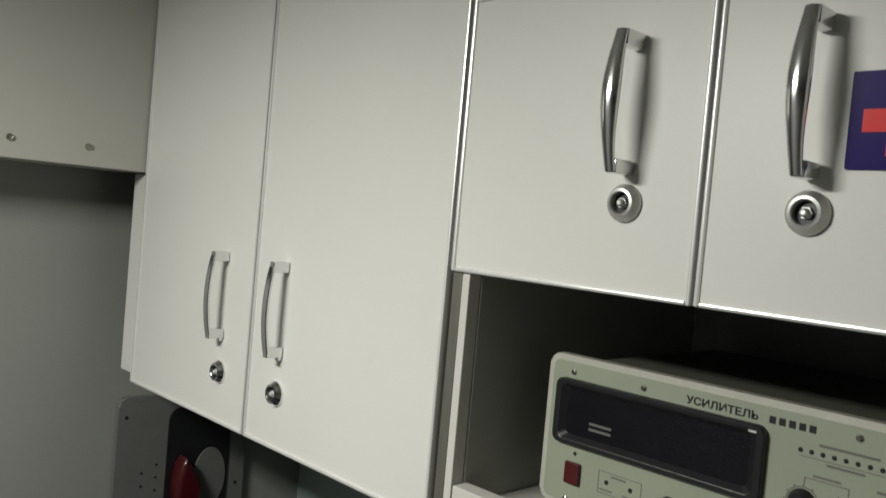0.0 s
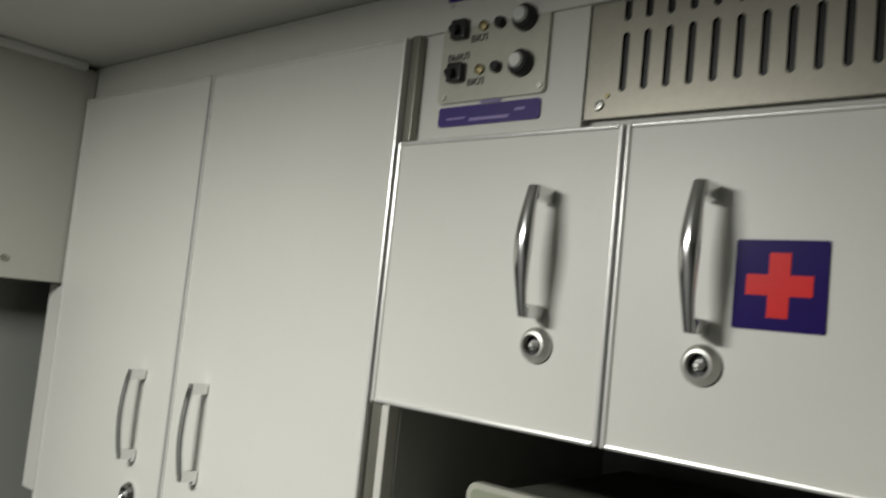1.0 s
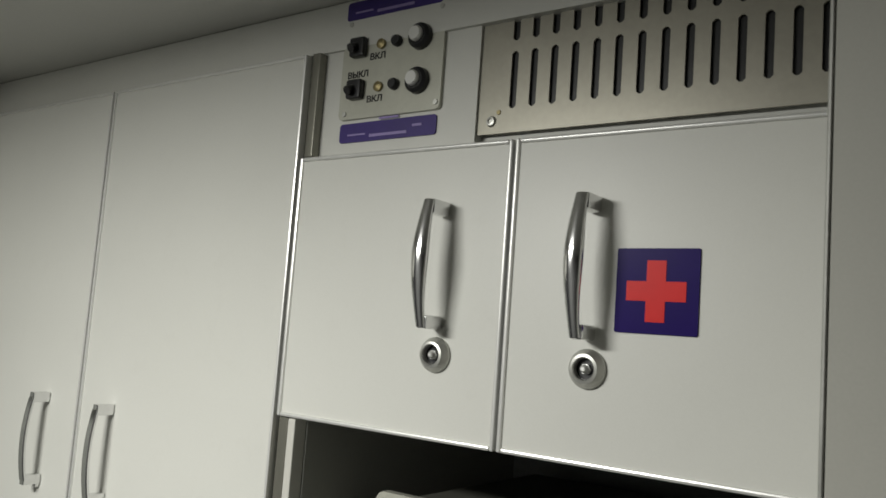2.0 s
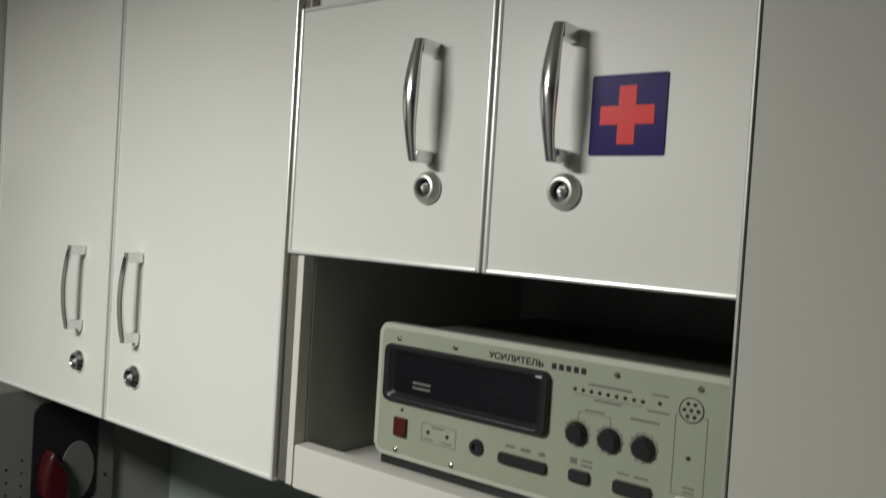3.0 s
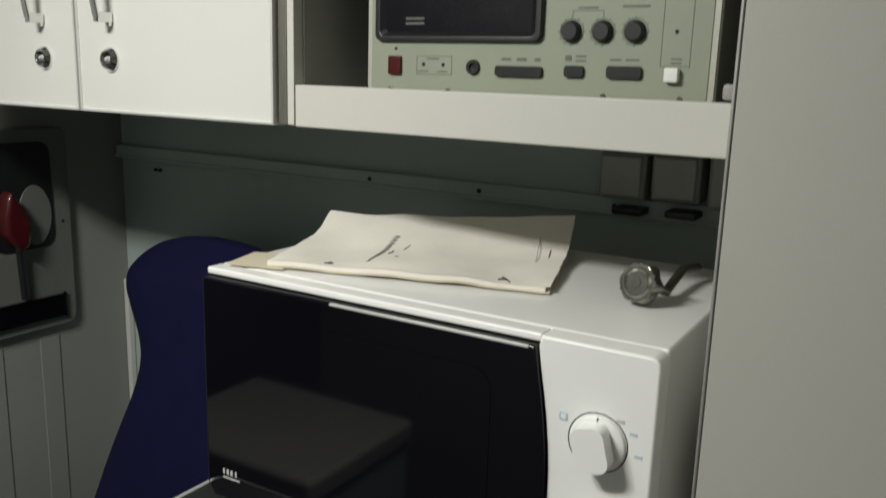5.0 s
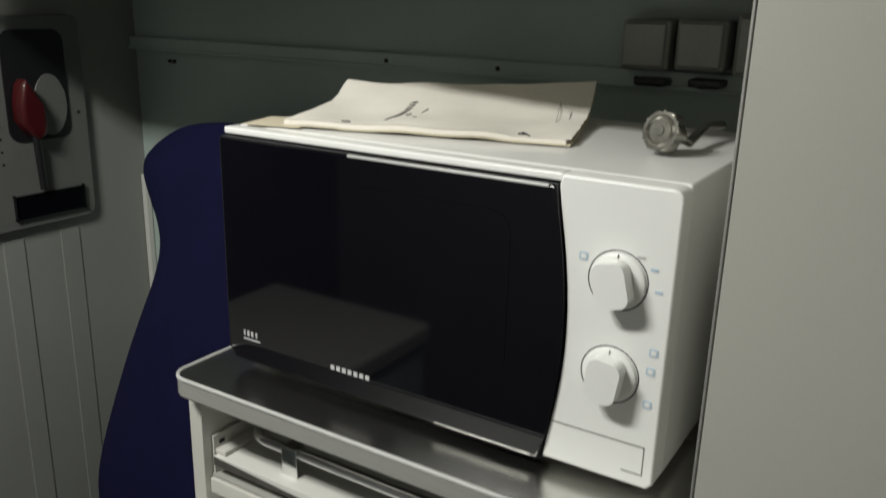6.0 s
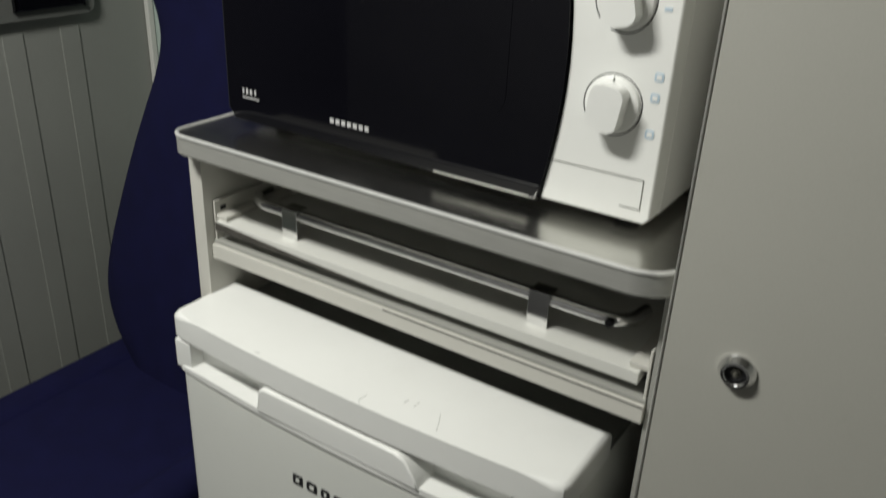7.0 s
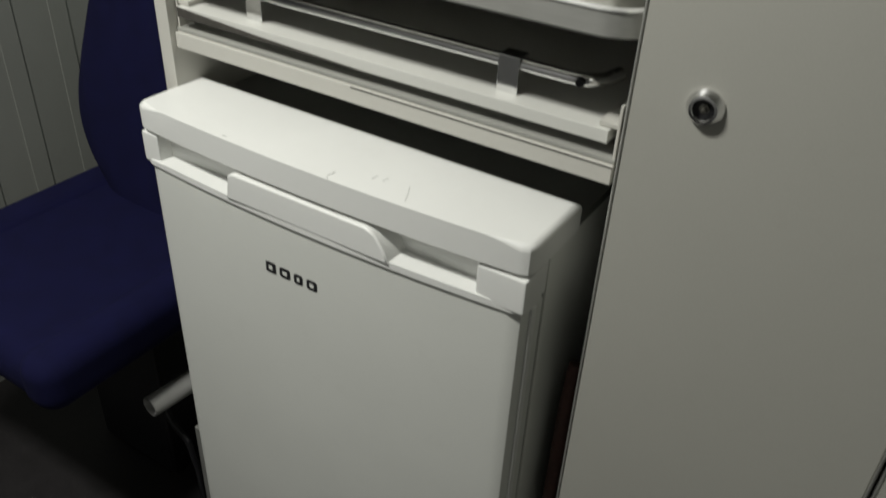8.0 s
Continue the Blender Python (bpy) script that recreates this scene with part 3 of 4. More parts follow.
part("printed_ring", ring(B(), 0.1520, 1.3380, "y", [(0.0088, FY - 0.0002), (0.0089, FY - 0.0005), (0.0096, FY - 0.0005), (0.0097, FY + 0.0003)], 28), INK, am)
mic = part("microphone_grid", ring(B(), 0.1520, 1.3380, "y", [(0.0, FY - 0.0005), (0.0082, FY - 0.0005), (0.0088, FY - 0.0002), (0.0088, FY + 0.0004)], 26), AMP_FACE, am)
for k in range(7):
    t = 2 * math.pi * k / 6
    r = 0.0 if k == 6 else 0.0054
    part("grid_hole", ring(B(), 0.1520 + r * math.cos(t), 1.3380 + r * math.sin(t), "y", [(0.0, FY - 0.0008), (0.0016, FY - 0.0008), (0.0016, FY)], 10), INK, mic)
part("screw", ring(B(), 0.1520, 1.3020, "y", [(0.0, FY - 0.001), (0.0016, FY - 0.0008), (0.0018, FY + 0.0003)], 10), INK, am)
part("push_button", box(B(), 0.1455, 0.1575, FY - 0.007, FY + 0.0005, 1.2605, 1.2725, 0.0015), WHITE_PLASTIC, am, "white square push button")
cb = thing("cable", (0.215, 0.06, 1.228), "short white cable lying beside the amplifier", "cable")
part("wire", tube(B(), [(0.214, 0.20, 1.233), (0.212, 0.12, 1.234), (0.213, 0.090, 1.240), (0.210, 0.060, 1.251), (0.207, 0.042, 1.256)], 0.0032, 10), WHITE_PLASTIC, cb)
part("plug", box(B(), 0.2030, 0.2130, 0.022, 0.046, 1.2480, 1.2610, 0.003), SOCKET, cb, "pale plastic plug")

# ---- right-hand tall cabinet ----
rc = thing("tall_cabinet", (0.6, 0.1, FL), "tall pale grey cabinet with plain locked doors", "cabinet")
part("body", box(B(), 0.2428, 1.29, -0.105, 0.395, FL, CEIL - 0.003), DIMMED_GREY, rc)
for x0, x1 in ((0.2422, 0.4900), (0.4930, 0.752), (0.755, 1.01), (1.013, 1.29)):
    d = part("door", box(B(), x0 + 0.0022, x1 - 0.0022, -0.1248, -0.107, FL + 0.06, CEIL - 0.012, 0.0008, 1), DIMMED_GREY, rc, "plain pale grey door")
    part("edge_strip", box(B(), x0, x0 + 0.0021, -0.1258, -0.106, FL + 0.06, CEIL - 0.012, 0.0006, 1), ALU_DULL, d)
    part("edge_strip", box(B(), x1 - 0.0021, x1, -0.1258, -0.106, FL + 0.06, CEIL - 0.012, 0.0006, 1), ALU_DULL, d)
    if x0 < 0.3:
        lock(d, 0.2985, 0.7505, -0.125, 0.0138, CHROME, KEY_METAL)

# ---- counter with steel worktop ----
cc = thing("counter_cabinet", (-0.03, 0.1, FL), "cream open counter cabinet with a pull-out board", "cabinet")
part("side_panel", box(B(), -0.3150, -0.2960, -0.0900, 0.385, FL, 0.7780, 0.001), CREAM, cc)
part("side_panel", box(B(), 0.2260, 0.2420, -0.0780, 0.385, FL, 0.7780, 0.001), LAMINATE_SHADED, cc)
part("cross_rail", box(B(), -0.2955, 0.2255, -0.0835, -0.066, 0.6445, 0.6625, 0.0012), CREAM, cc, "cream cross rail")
part("rail_gap", box(B(), -0.05, 0.2250, -0.0839, -0.0830, 0.6605, 0.6618), DARK_STRIP, cc)
part("rail_lip", box(B(), -0.2955, 0.2255, -0.0800, -0.050, 0.6630, 0.6670, 0.0008), LAMINATE_SHADED, cc)
# Back board coloured near black in place of the void's shade.
part("back_board", box(B(), -0.2955, 0.2255, 0.370, 0.385, FL, 0.78), SHADE_BLACK, cc)
pb = part("pull_out_board", box(B(), -0.2900, 0.2160, -0.0805, 0.33, 0.6795, 0.6915, 0.0008), LAMINATE, cc, "white pull-out board")
# Dark wedge on the front edge, tapering out towards the right.
part("board_edge", prism(B(), [(-0.2900, 0.6797), (-0.0300, 0.6797), (-0.1700, 0.6840), (-0.2900, 0.6905)], "y", -0.0812, -0.0806), DARK_STRIP, pb, "dark wedge tapering along the board edge")
for x0, x1 in ((-0.2945, -0.2765), (0.2050, 0.2245)):
    part("runner", box(B(), x0, x1, -0.0760, 0.33, 0.6920, 0.6975, 0.001), CREAM, cc, "cream drawer runner")
    xa = x0 if x0 < 0 else x1 - 0.0025
    part("runner_flange", box(B(), xa, xa + 0.0025, -0.078, 0.33, 0.6650, 0.7140, 0.0005), CREAM, cc)
part("runner_slot", box(B(), -0.2925, -0.2915, -0.0700, -0.0620, 0.7010, 0.7060), INK, cc)
bar = [(-0.262, -0.020, 0.7170), (-0.259, -0.040, 0.7175), (-0.247, -0.053, 0.7178)]
bar += [(-0.230 + 0.395 * i / 8, -0.0565, 0.7180) for i in range(9)]
bar += [(0.180, -0.0545, 0.7178), (0.192, -0.044, 0.7175), (0.196, -0.020, 0.7170)]
hb = part("bar_handle", tube(B(), bar, 0.0062, 16), CHROME, pb, "long chrome bar handle")
for x in (-0.1915, 0.1105):
    part("bar_clip", box(box(B(), x - 0.0105, x + 0.0105, -0.0645, -0.0628, 0.6918, 0.7255, 0.0006), x - 0.0105, x + 0.0105, -0.0640, -0.046, 0.7240, 0.7258, 0.0006), CHROME, hb, "bright metal strap")
part("bar_plug", ring(B(), 0.1780, 0.7180, "y", [(0.0, -0.0640), (0.0038, -0.0640), (0.0044, -0.0600)], 14), BLACK, hb)

wt = thing("worktop", (-0.03, 0.1, 0.7805), "worn stainless steel worktop with rounded corners", "worktop")
pts = []
for cu, cv, a in ((0.2405 - 0.035, -0.1165 + 0.035, 270), (0.2405 - 0.004, 0.385 - 0.004, 0), (-0.3110 + 0.004, 0.385 - 0.004, 90), (-0.3110 + 0.022, -0.1165 + 0.022, 180)):
    r = {270: 0.035, 0: 0.004, 90: 0.004, 180: 0.022}[a]
    for i in range(8):
        t = radians(a + 90 * i / 7)
        pts.append((cu + r * math.cos(t), cv + r * math.sin(t)))
part("slab", prism(B(), pts, "z", 0.8000, 0.7785, 0.0022, 3), STEEL, wt)
band = [(u, v) for u, v in pts[24:] + pts[:8]]
bm = B()
rows_b = []
for (u, v), (pu, pv), (qu, qv) in zip(band, [band[0]] + band[:-1], band[1:] + [band[-1]]):
    d = Vector((qu - pu, qv - pv)).normalized()
    o = Vector((d.y, -d.x))
    rows_b.append([bm.verts.new((u + o.x * k, v + o.y * k, z)) for k, z in ((0.0, 0.7795), (0.0008, 0.7800), (0.0008, 0.7970), (0.0, 0.7976))])
for a, b in zip(rows_b, rows_b[1:]):
    for k in range(3):
        bm.faces.new((a[k], a[k + 1], b[k + 1], b[k]))
part("front_band", bm, BAND, wt, "satin pale metal front edge")
# Paler bead along the edge paints in the highlight line.
part("rim", tube(B(), [(u, v, 0.7995) for u, v in pts[16:] + pts[:8]], 0.0022, 8), ALU, wt, "pale edge bead standing in for a highlight")

# ---- microwave ----
mw = thing("microwave", (-0.04, 0.1, 0.80), "white microwave oven with a black glass door", "microwave")
MX0, MX1, MZ0, MZ1, MY = -0.2770, 0.1975, 0.8130, 1.0620, -0.0560
part("casing", box(B(), MX0 + 0.001, MX1 - 0.001, MY + 0.0218, 0.270, MZ0, MZ1, 0.0035, 3), MW_WHITE, mw, "white enamelled casing")
for x in (MX0 + 0.035, MX1 - 0.035):
    for y in (-0.01, 0.23):
        part("foot", ring(B(), x, y, "z", [(0.0, 0.8003), (0.011, 0.8003), (0.012, 0.8135)], 16), BLACK, mw)
part("top_trim", box(B(), MX0 + 0.001, 0.0995, MY + 0.002, MY + 0.0215, MZ1 - 0.0075, MZ1 - 0.0006, 0.0018, 3), MW_WHITE, mw)
# door, its right edge bowed
DX0 = MX0
right = [(0.0970 + 0.0150 * math.sin(math.pi * k / 12), MZ0 - 0.004 + (MZ1 - 0.0085 - MZ0 + 0.004) * k / 12) for k in range(13)]
dp = [(DX0 + 0.010, MZ0 - 0.002), *right, (DX0 + 0.003, MZ1 - 0.0085), (DX0, MZ1 - 0.012), (DX0, MZ0 + 0.010)]
md = part("oven_door", prism(B(), dp, "y", MY - 0.006, MY + 0.0210, 0.004, 3), BLACK_GLOSS, mw, "glossy black oven door")
part("door_window", prism(B(), outline(-0.195, 0.060, 0.875, 1.025, 0.02), "y", MY - 0.0064, MY - 0.0055), BLACK_GLOSS, md, "dark see-through mesh window")
part("door_trim", box(B(), -0.1100, 0.0920, MY - 0.0075, MY - 0.0040, MZ1 - 0.0115, MZ1 - 0.0092, 0.0008), ALU, md, "thin bright strip")
# Lower strip is added to draw the worktop's reflection in the glass.
part("door_trim", box(B(), -0.0100, 0.0900, MY - 0.0064, MY - 0.003, MZ0 - 0.0015, MZ0 + 0.0005, 0.0005), ALU_DULL, md, "thin grey strip standing in for the worktop's reflection")
for k in range(7):
    x = -0.1330 + k * 0.0072
    part("name_mark", box(B(), x, x + 0.0048, MY - 0.0067, MY - 0.0058, 0.8338, 0.8385), SILVER_PRINT, md)
for x, w in ((-0.2520, 0.0022), (-0.2470, 0.0030), (-0.2415, 0.0030), (-0.2350, 0.0022)):
    part("name_mark", box(B(), x, x + w, MY - 0.0067, MY - 0.0058, 0.8420, 0.8475), SILVER_PRINT, md)
part("name_mark", box(B(), -0.2525, -0.2290, MY - 0.0067, MY - 0.0058, 0.8375, 0.8388), SILVER_PRINT, md)
# control panel
left = [(0.0985 + 0.0150 * math.sin(math.pi * k / 12), MZ0 - 0.001 + (MZ1 - 0.0085 - MZ0) * k / 12) for k in range(13)]
cp = [*reversed(left), (MX1 - 0.006, MZ0 - 0.001), (MX1 - 0.001, MZ0 + 0.004), (MX1, MZ1 - 0.0090), (MX1 - 0.0012, MZ1 - 0.0048), (MX1 - 0.0042, MZ1 - 0.0018), (MX1 - 0.0085, MZ1 - 0.0006), (0.1005, MZ1 - 0.0006)]
pn = part("control_panel", prism(B(), cp, "y", MY - 0.002, MY + 0.0215, 0.0025, 3), WHITE_PLASTIC, mw, "white control panel")
for z, ang in ((0.984, -14), (0.9045, 8)):
    kn = part("dial", ring(B(), 0.1530, z, "y", [(0.0, MY - 0.0070), (0.0190, MY - 0.0066), (0.0222, MY - 0.0048), (0.0235, MY - 0.0015)], 36), WHITE_PLASTIC, pn, "white rotary dial")
    bm = prism(B(), outline(-0.0135, 0.0135, -0.0180, 0.0180, 0.0085, 10), "y", -0.0215, -0.005, 0.0035, 4)
    bm.transform(Matrix.Translation((0.1530, MY, z)) @ pose(0, 0, 0, 0, ang, 0))
    part("grip", bm, WHITE_PLASTIC, kn)
    part("pointer_mark", box(B(), 0.15275, 0.15325, MY - 0.0072, MY - 0.0050, z + 0.0190, z + 0.0222), FAINT_INK, kn)
    part("dial_groove", ring(B(), 0.1530, z, "y", [(0.0238, MY - 0.0021), (0.0243, MY - 0.0024), (0.0250, MY - 0.0019)], 36), INK, pn)
bf = 0.0007
for a, b, c, d in ((0.1050, 0.1880, 0.8485, 0.8485 + bf), (0.1870, 0.1870 + bf, 0.8235, 0.8485), (0.1700, 0.1870, 0.8235, 0.8235 + bf)):
    part("panel_joint", box(B(), a, b, MY - 0.0025, MY - 0.0015, c, d), FAINT_INK, pn)
for x, z in ((0.1235, 0.9990), (0.1870, 0.9315), (0.1860, 0.9155), (0.1860, 0.8870)):
    m = part("symbol", prism(B(), outline(x - 0.0036, x + 0.0036, z - 0.0034, z + 0.0034, 0.0015), "y", MY - 0.0025, MY - 0.0018), PALE_BLUE, pn, "small pale blue symbol")
    part("symbol_middle", box(B(), x - 0.002, x + 0.002, MY - 0.0028, MY - 0.0022, z - 0.0018, z + 0.0018), WHITE_PLASTIC, m)
for k, (x, z) in enumerate(((0.170, 1.006), (0.181, 0.998), (0.186, 0.981))):
    part("symbol", box(B(), x - 0.003, x + 0.003, MY - 0.0025, MY - 0.0018, z - 0.0012, z + 0.0012), PALE_BLUE if k else SILVER_PRINT, pn)

# ---- paper folder and metal key on the microwave ----
fo = thing("paper_folder", (-0.12, 0.15, 1.0625), "stack of old curled papers in a worn folder", "papers")


PAPER_ROT = Matrix.Translation((-0.2215, -0.0245, 0)) @ pose(0, 0, 0, 0, 0, 16)


def sheet(u0, u1, v0, v1, lift, thick, curl, seed):
    bm = B()
    nu, nv = 22, 16
    top, low = [], []
    for j in range(nv + 1):
        for i in range(nu + 1):
            u, v = u0 + (u1 - u0) * i / nu, v0 + (v1 - v0) * j / nv
            s, w = i / nu, j / nv
            z = lift + curl * (w ** 3) * (0.62 + 0.42 * s) + 0.004 * math.sin(3.1 * s + seed) * w + 0.0050 * noise.noise((u * 16, v * 16, seed))
            ragged = 0.0015 * noise.noise((u * 90, v * 90, seed + 3)) if i in (0, nu) or j in (0, nv) else 0
            p = PAPER_ROT @ Vector((u + ragged, (v + ragged) * (0.90 + 0.20 * s), 0))
            top.append(bm.verts.new((p.x, p.y, 1.0632 + max(z, 0.0004) + thick)))
            low.append(bm.verts.new((p.x, p.y, 1.0632 + max(z, 0.0004))))
    k = nu + 1
    for j in range(nv):
        for i in range(nu):
            a = j * k + i
            bm.faces.new((top[a], top[a + 1], top[a + k + 1], top[a + k]))
            bm.faces.new((low[a], low[a + k], low[a + k + 1], low[a + 1]))
    for j in range(nv):
        for i in (0, nu):
            a = j * k + i
            bm.faces.new((top[a], top[a + k], low[a + k], low[a]))
    for i in range(nu):
        for j in (0, nv):
            a = j * k + i
            bm.faces.new((top[a], low[a], low[a + 1], top[a + 1]))
    return bm


part("back_cover", sheet(0.000, 0.290, 0.000, 0.184, 0.0, 0.0012, 0.035, 2.6), PAPER_DARK, fo, "brownish card cover")
part("loose_slip", sheet(-0.044, 0.020, -0.006, 0.062, 0.0, 0.0005, 0.0, 4.0), PAPER_DARK, fo, "brownish paper slip")
part("paper_block", sheet(0.000, 0.286, 0.002, 0.186, 0.0014, 0.0046, 0.036, 2.6), PAPER, fo, "yellowed paper")
part("top_sheet", sheet(0.002, 0.290, 0.004, 0.184, 0.0066, 0.0004, 0.037, 2.6), PAPER, fo, "curled top sheet")


def stroke(points, r, owner, material):
    out = []
    for u, v in points:
        s, w = (u - 0.006) / 0.284, (v - 0.004) / 0.180
        p = PAPER_ROT @ Vector((u, v * (0.90 + 0.20 * s), 0))
        z = 0.0066 + 0.037 * (max(w, 0) ** 3) * (0.62 + 0.42 * s) + 0.004 * math.sin(3.1 * s + 2.6) * w + 0.0050 * noise.noise((u * 16, v * 16, 2.6))
        out.append((p.x, p.y, 1.0632 + z + 0.0008))
    part("pen_mark", tube(B(), out, r, 6, 0.4), material, owner)


for k in range(11):
    u, v = 0.1000 - 0.0002 * k, 0.026 + 0.0100 * k
    w = 0.0016 + 0.0003 * k
    stroke([(u - w, v), (u + w, v + 0.003), (u - w * 0.6, v + 0.005), (u + w * 0.7, v + 0.0068)], 0.00038, fo, INK)
stroke([(0.1075, 0.070), (0.1100, 0.078), (0.1080, 0.086)], 0.0008, fo, FAINT_INK)
stroke([(0.1190, 0.088), (0.1215, 0.104)], 0.0006, fo, FAINT_INK)
stroke([(0.1195, 0.055), (0.1230, 0.057)], 0.0005, fo, FAINT_INK)
stroke([(0.2620, 0.086), (0.2570, 0.145)], 0.0006, fo, FAINT_INK)
stroke([(0.2730, 0.100), (0.2720, 0.122)], 0.0007, fo, FAINT_INK)
stroke([(0.060, 0.008), (0.068, 0.012), (0.062, 0.016)], 0.0010, fo, INK)
stroke([(0.238, 0.012), (0.246, 0.016), (0.240, 0.022), (0.250, 0.010)], 0.0012, fo, INK)

ky = thing("valve_key", (0.14, 0.09, 1.0625), "lobed chrome valve handle with a thin rod", "valve handle")
n = 48
lobes = [(0.0178 * (1 + 0.09 * math.cos(6 * 2 * math.pi * i / n)) * math.cos(2 * math.pi * i / n), 0.0178 * (1 + 0.09 * math.cos(6 * 2 * math.pi * i / n)) * math.sin(2 * math.pi * i / n)) for i in range(n)]
KM = Matrix.Translation((0.1370, 0.074, 1.0828)) @ pose(0, 0, 0, -16, 0, -14)
bm = prism(B(), lobes, "y", -0.007, 0.007, 0.0025, 3)
bm.transform(KM)
part("hand_wheel", bm, KEY_METAL, ky)
bm = ring(B(), 0, 0, "y", [(0.0, -0.0085), (0.004, -0.0085), (0.005, -0.006)], 16)
ring(bm, 0, 0, "y", [(0.0105, -0.0072), (0.0125, -0.0085), (0.0145, -0.0070)], 24)
bm.transform(KM)
part("hub", bm, KEY_METAL, ky)
part("rod", tube(B(), [KM @ Vector((0.004, 0.007, 0)), KM @ Vector((0.010, 0.03, -0.002)), (0.150, 0.165, 1.0800), (0.157, 0.198, 1.0775)], 0.0045, 12), KEY_METAL, ky)

# ---- wall sockets behind the microwave ----
for x0, x1, z0, z1, gl in ((-0.013, 0.047, 1.1145, 1.174, 1), (0.054, 0.114, 1.117, 1.176, 1), (0.123, 0.185, 1.113, 1.184, 0)):
    so = thing("wall_socket", ((x0 + x1) / 2, 0.399, z0), "grey flap-covered wall socket box", "socket", "sockets behind the microwave")
    part("socket_box", box(B(), x0, x1, 0.355, 0.3985, z0, z1, 0.005, 3), SOCKET, so)
    part("flap", box(B(), x0 + 0.004, x1 - 0.004, 0.349, 0.3545, z0 + 0.004, z1 - 0.004, 0.003, 3), SOCKET, so)
    if gl:
        part("cable_gland", box(B(), x0 + 0.020, x1 - 0.001, 0.352, 0.390, z0 - 0.019, z0 - 0.0095, 0.003), BLACK, so, "black cable entry")
    else:
        part("flap_lens", ring(B(), (x0 + x1) / 2, z0 + 0.03, "y", [(0.0, 0.346), (0.010, 0.346), (0.012, 0.350)], 18), BLACK, so)

# ---- refrigerator ----
fr = thing("refrigerator", (-0.05, 0.1, FL), "small white refrigerator under the counter", "refrigerator")
RX0, RX1, RY, RT = -0.3020, 0.1920, -0.1500, 0.6000
part("cabinet", box(B(), RX0 + 0.012, RX1 - 0.003, -0.098, 0.34, FL + 0.02, RT - 0.031, 0.004), FRIDGE_WHITE, fr, "white steel cabinet")


def bowed(x0, x1, front, back, r, bow, n=14):
    """A slab's plan: straight back and sides, a gently bowed front with rounded corners."""
    pts = []
    for i in range(n + 1):
        s = -1 + 2 * i / n
        pts.append((x0 + r + (x1 - x0 - 2 * r) * i / n, front - bow * (1 - s * s)))
    pts += [(x1 - r * 0.3, front + r * 0.3), (x1, front + r), (x1, back), (x0, back), (x0, front + r), (x0 + r * 0.3, front + r * 0.3)]
    return pts


part("top_slab", prism(prism(B(), bowed(RX0, RX1, RY + 0.003, -0.048, 0.012, 0.010), "z", RT, RT - 0.0300, 0.0075, 5), bowed(RX0 + 0.001, RX1 - 0.001, RY + 0.0045, -0.048, 0.012, 0.010), "z", RT - 0.0302, RT - 0.0310), WHITE_PLASTIC, fr, "thick white top with scratches")
# Rear top coloured grey to hold the shade under the rail.
part("rear_top", box(B(), RX0 + 0.012, RX1 - 0.003, -0.047, 0.34, RT - 0.0305, RT - 0.020), PLATE_GREY, fr)
fd = part("fridge_door", prism(B(), bowed(RX0 + 0.002, RX1 - 0.002, RY + 0.005, -0.108, 0.018, 0.010), "z", RT - 0.0737, FL + 0.05), FRIDGE_WHITE, fr, "white door")
part("door_seal", box(B(), RX0 + 0.013, RX1 - 0.005, -0.1095, -0.0985, FL + 0.065, RT - 0.034, 0.001), SEAL, fd)
part("side_stripe", box(B(), RX1 - 0.0035, RX1 - 0.0008, -0.130, -0.121, FL + 0.055, RT - 0.0745, 0.0008), WHITE_PLASTIC, fd, "raised strip down the door side")
bm = B()
box(bm, RX0 + 0.0035, RX1 - 0.0035, -0.128, -0.1000, RT - 0.0725, RT - 0.0360, 0.002)
prism(bm, bowed(RX0 + 0.002, RX1 - 0.002, RY + 0.003, -0.112, 0.012, 0.011), "z", RT - 0.0660, RT - 0.0735, 0.0025, 3)
box(bm, RX0 + 0.002, RX0 + 0.028, RY + 0.0038, -0.1135, RT - 0.0715, RT - 0.0345, 0.003)
box(bm, RX1 - 0.052, RX1 - 0.0015, RY + 0.0015, -0.1135, RT - 0.0715, RT - 0.0345, 0.003)
part("handle_strip", bm, WHITE_PLASTIC, fd, "white plastic strip with finger recesses")
grip = [(-0.160, RT - 0.0680), (-0.156, RT - 0.040), (-0.148, RT - 0.0355), (0.022, RT - 0.0355), (0.034, RT - 0.040), (0.046, RT - 0.056), (0.050, RT - 0.0680)]
part("grip", prism(B(), grip, "y", RY - 0.0085, -0.127, 0.0025, 3), WHITE_PLASTIC, fd)
for k, (dx, w) in enumerate(((0.0, 0.0135), (0.0195, 0.0145), (0.0395, 0.0120), (0.0570, 0.0140))):
    x = -0.1135 + dx
    part("name_mark", prism(B(), outline(x, x + w, 0.4570, 0.4695, 0.003 if k else 0.0008), "y", RY - 0.0055, RY - 0.0035), INK, fd)
    part("name_mark", prism(B(), outline(x + 0.0045, x + w - 0.0040, 0.4610, 0.4655, 0.0008), "y", RY - 0.0060, RY - 0.0053), FRIDGE_WHITE, fd)
for pts in (((-0.021, -0.156), (-0.026, -0.152), (-0.025, -0.140)), ((0.060, -0.146), (0.055, -0.134), (0.049, -0.122)), ((0.011, -0.130), (0.012, -0.122)), ((0.022, -0.128), (0.023, -0.120)), ((-0.165, -0.150), (-0.160, -0.148))):
    part("scratch", tube(B(), [(x, y, RT + 0.0001) for x, y in pts], 0.0004, 5, 0.5), SEAL, fr)

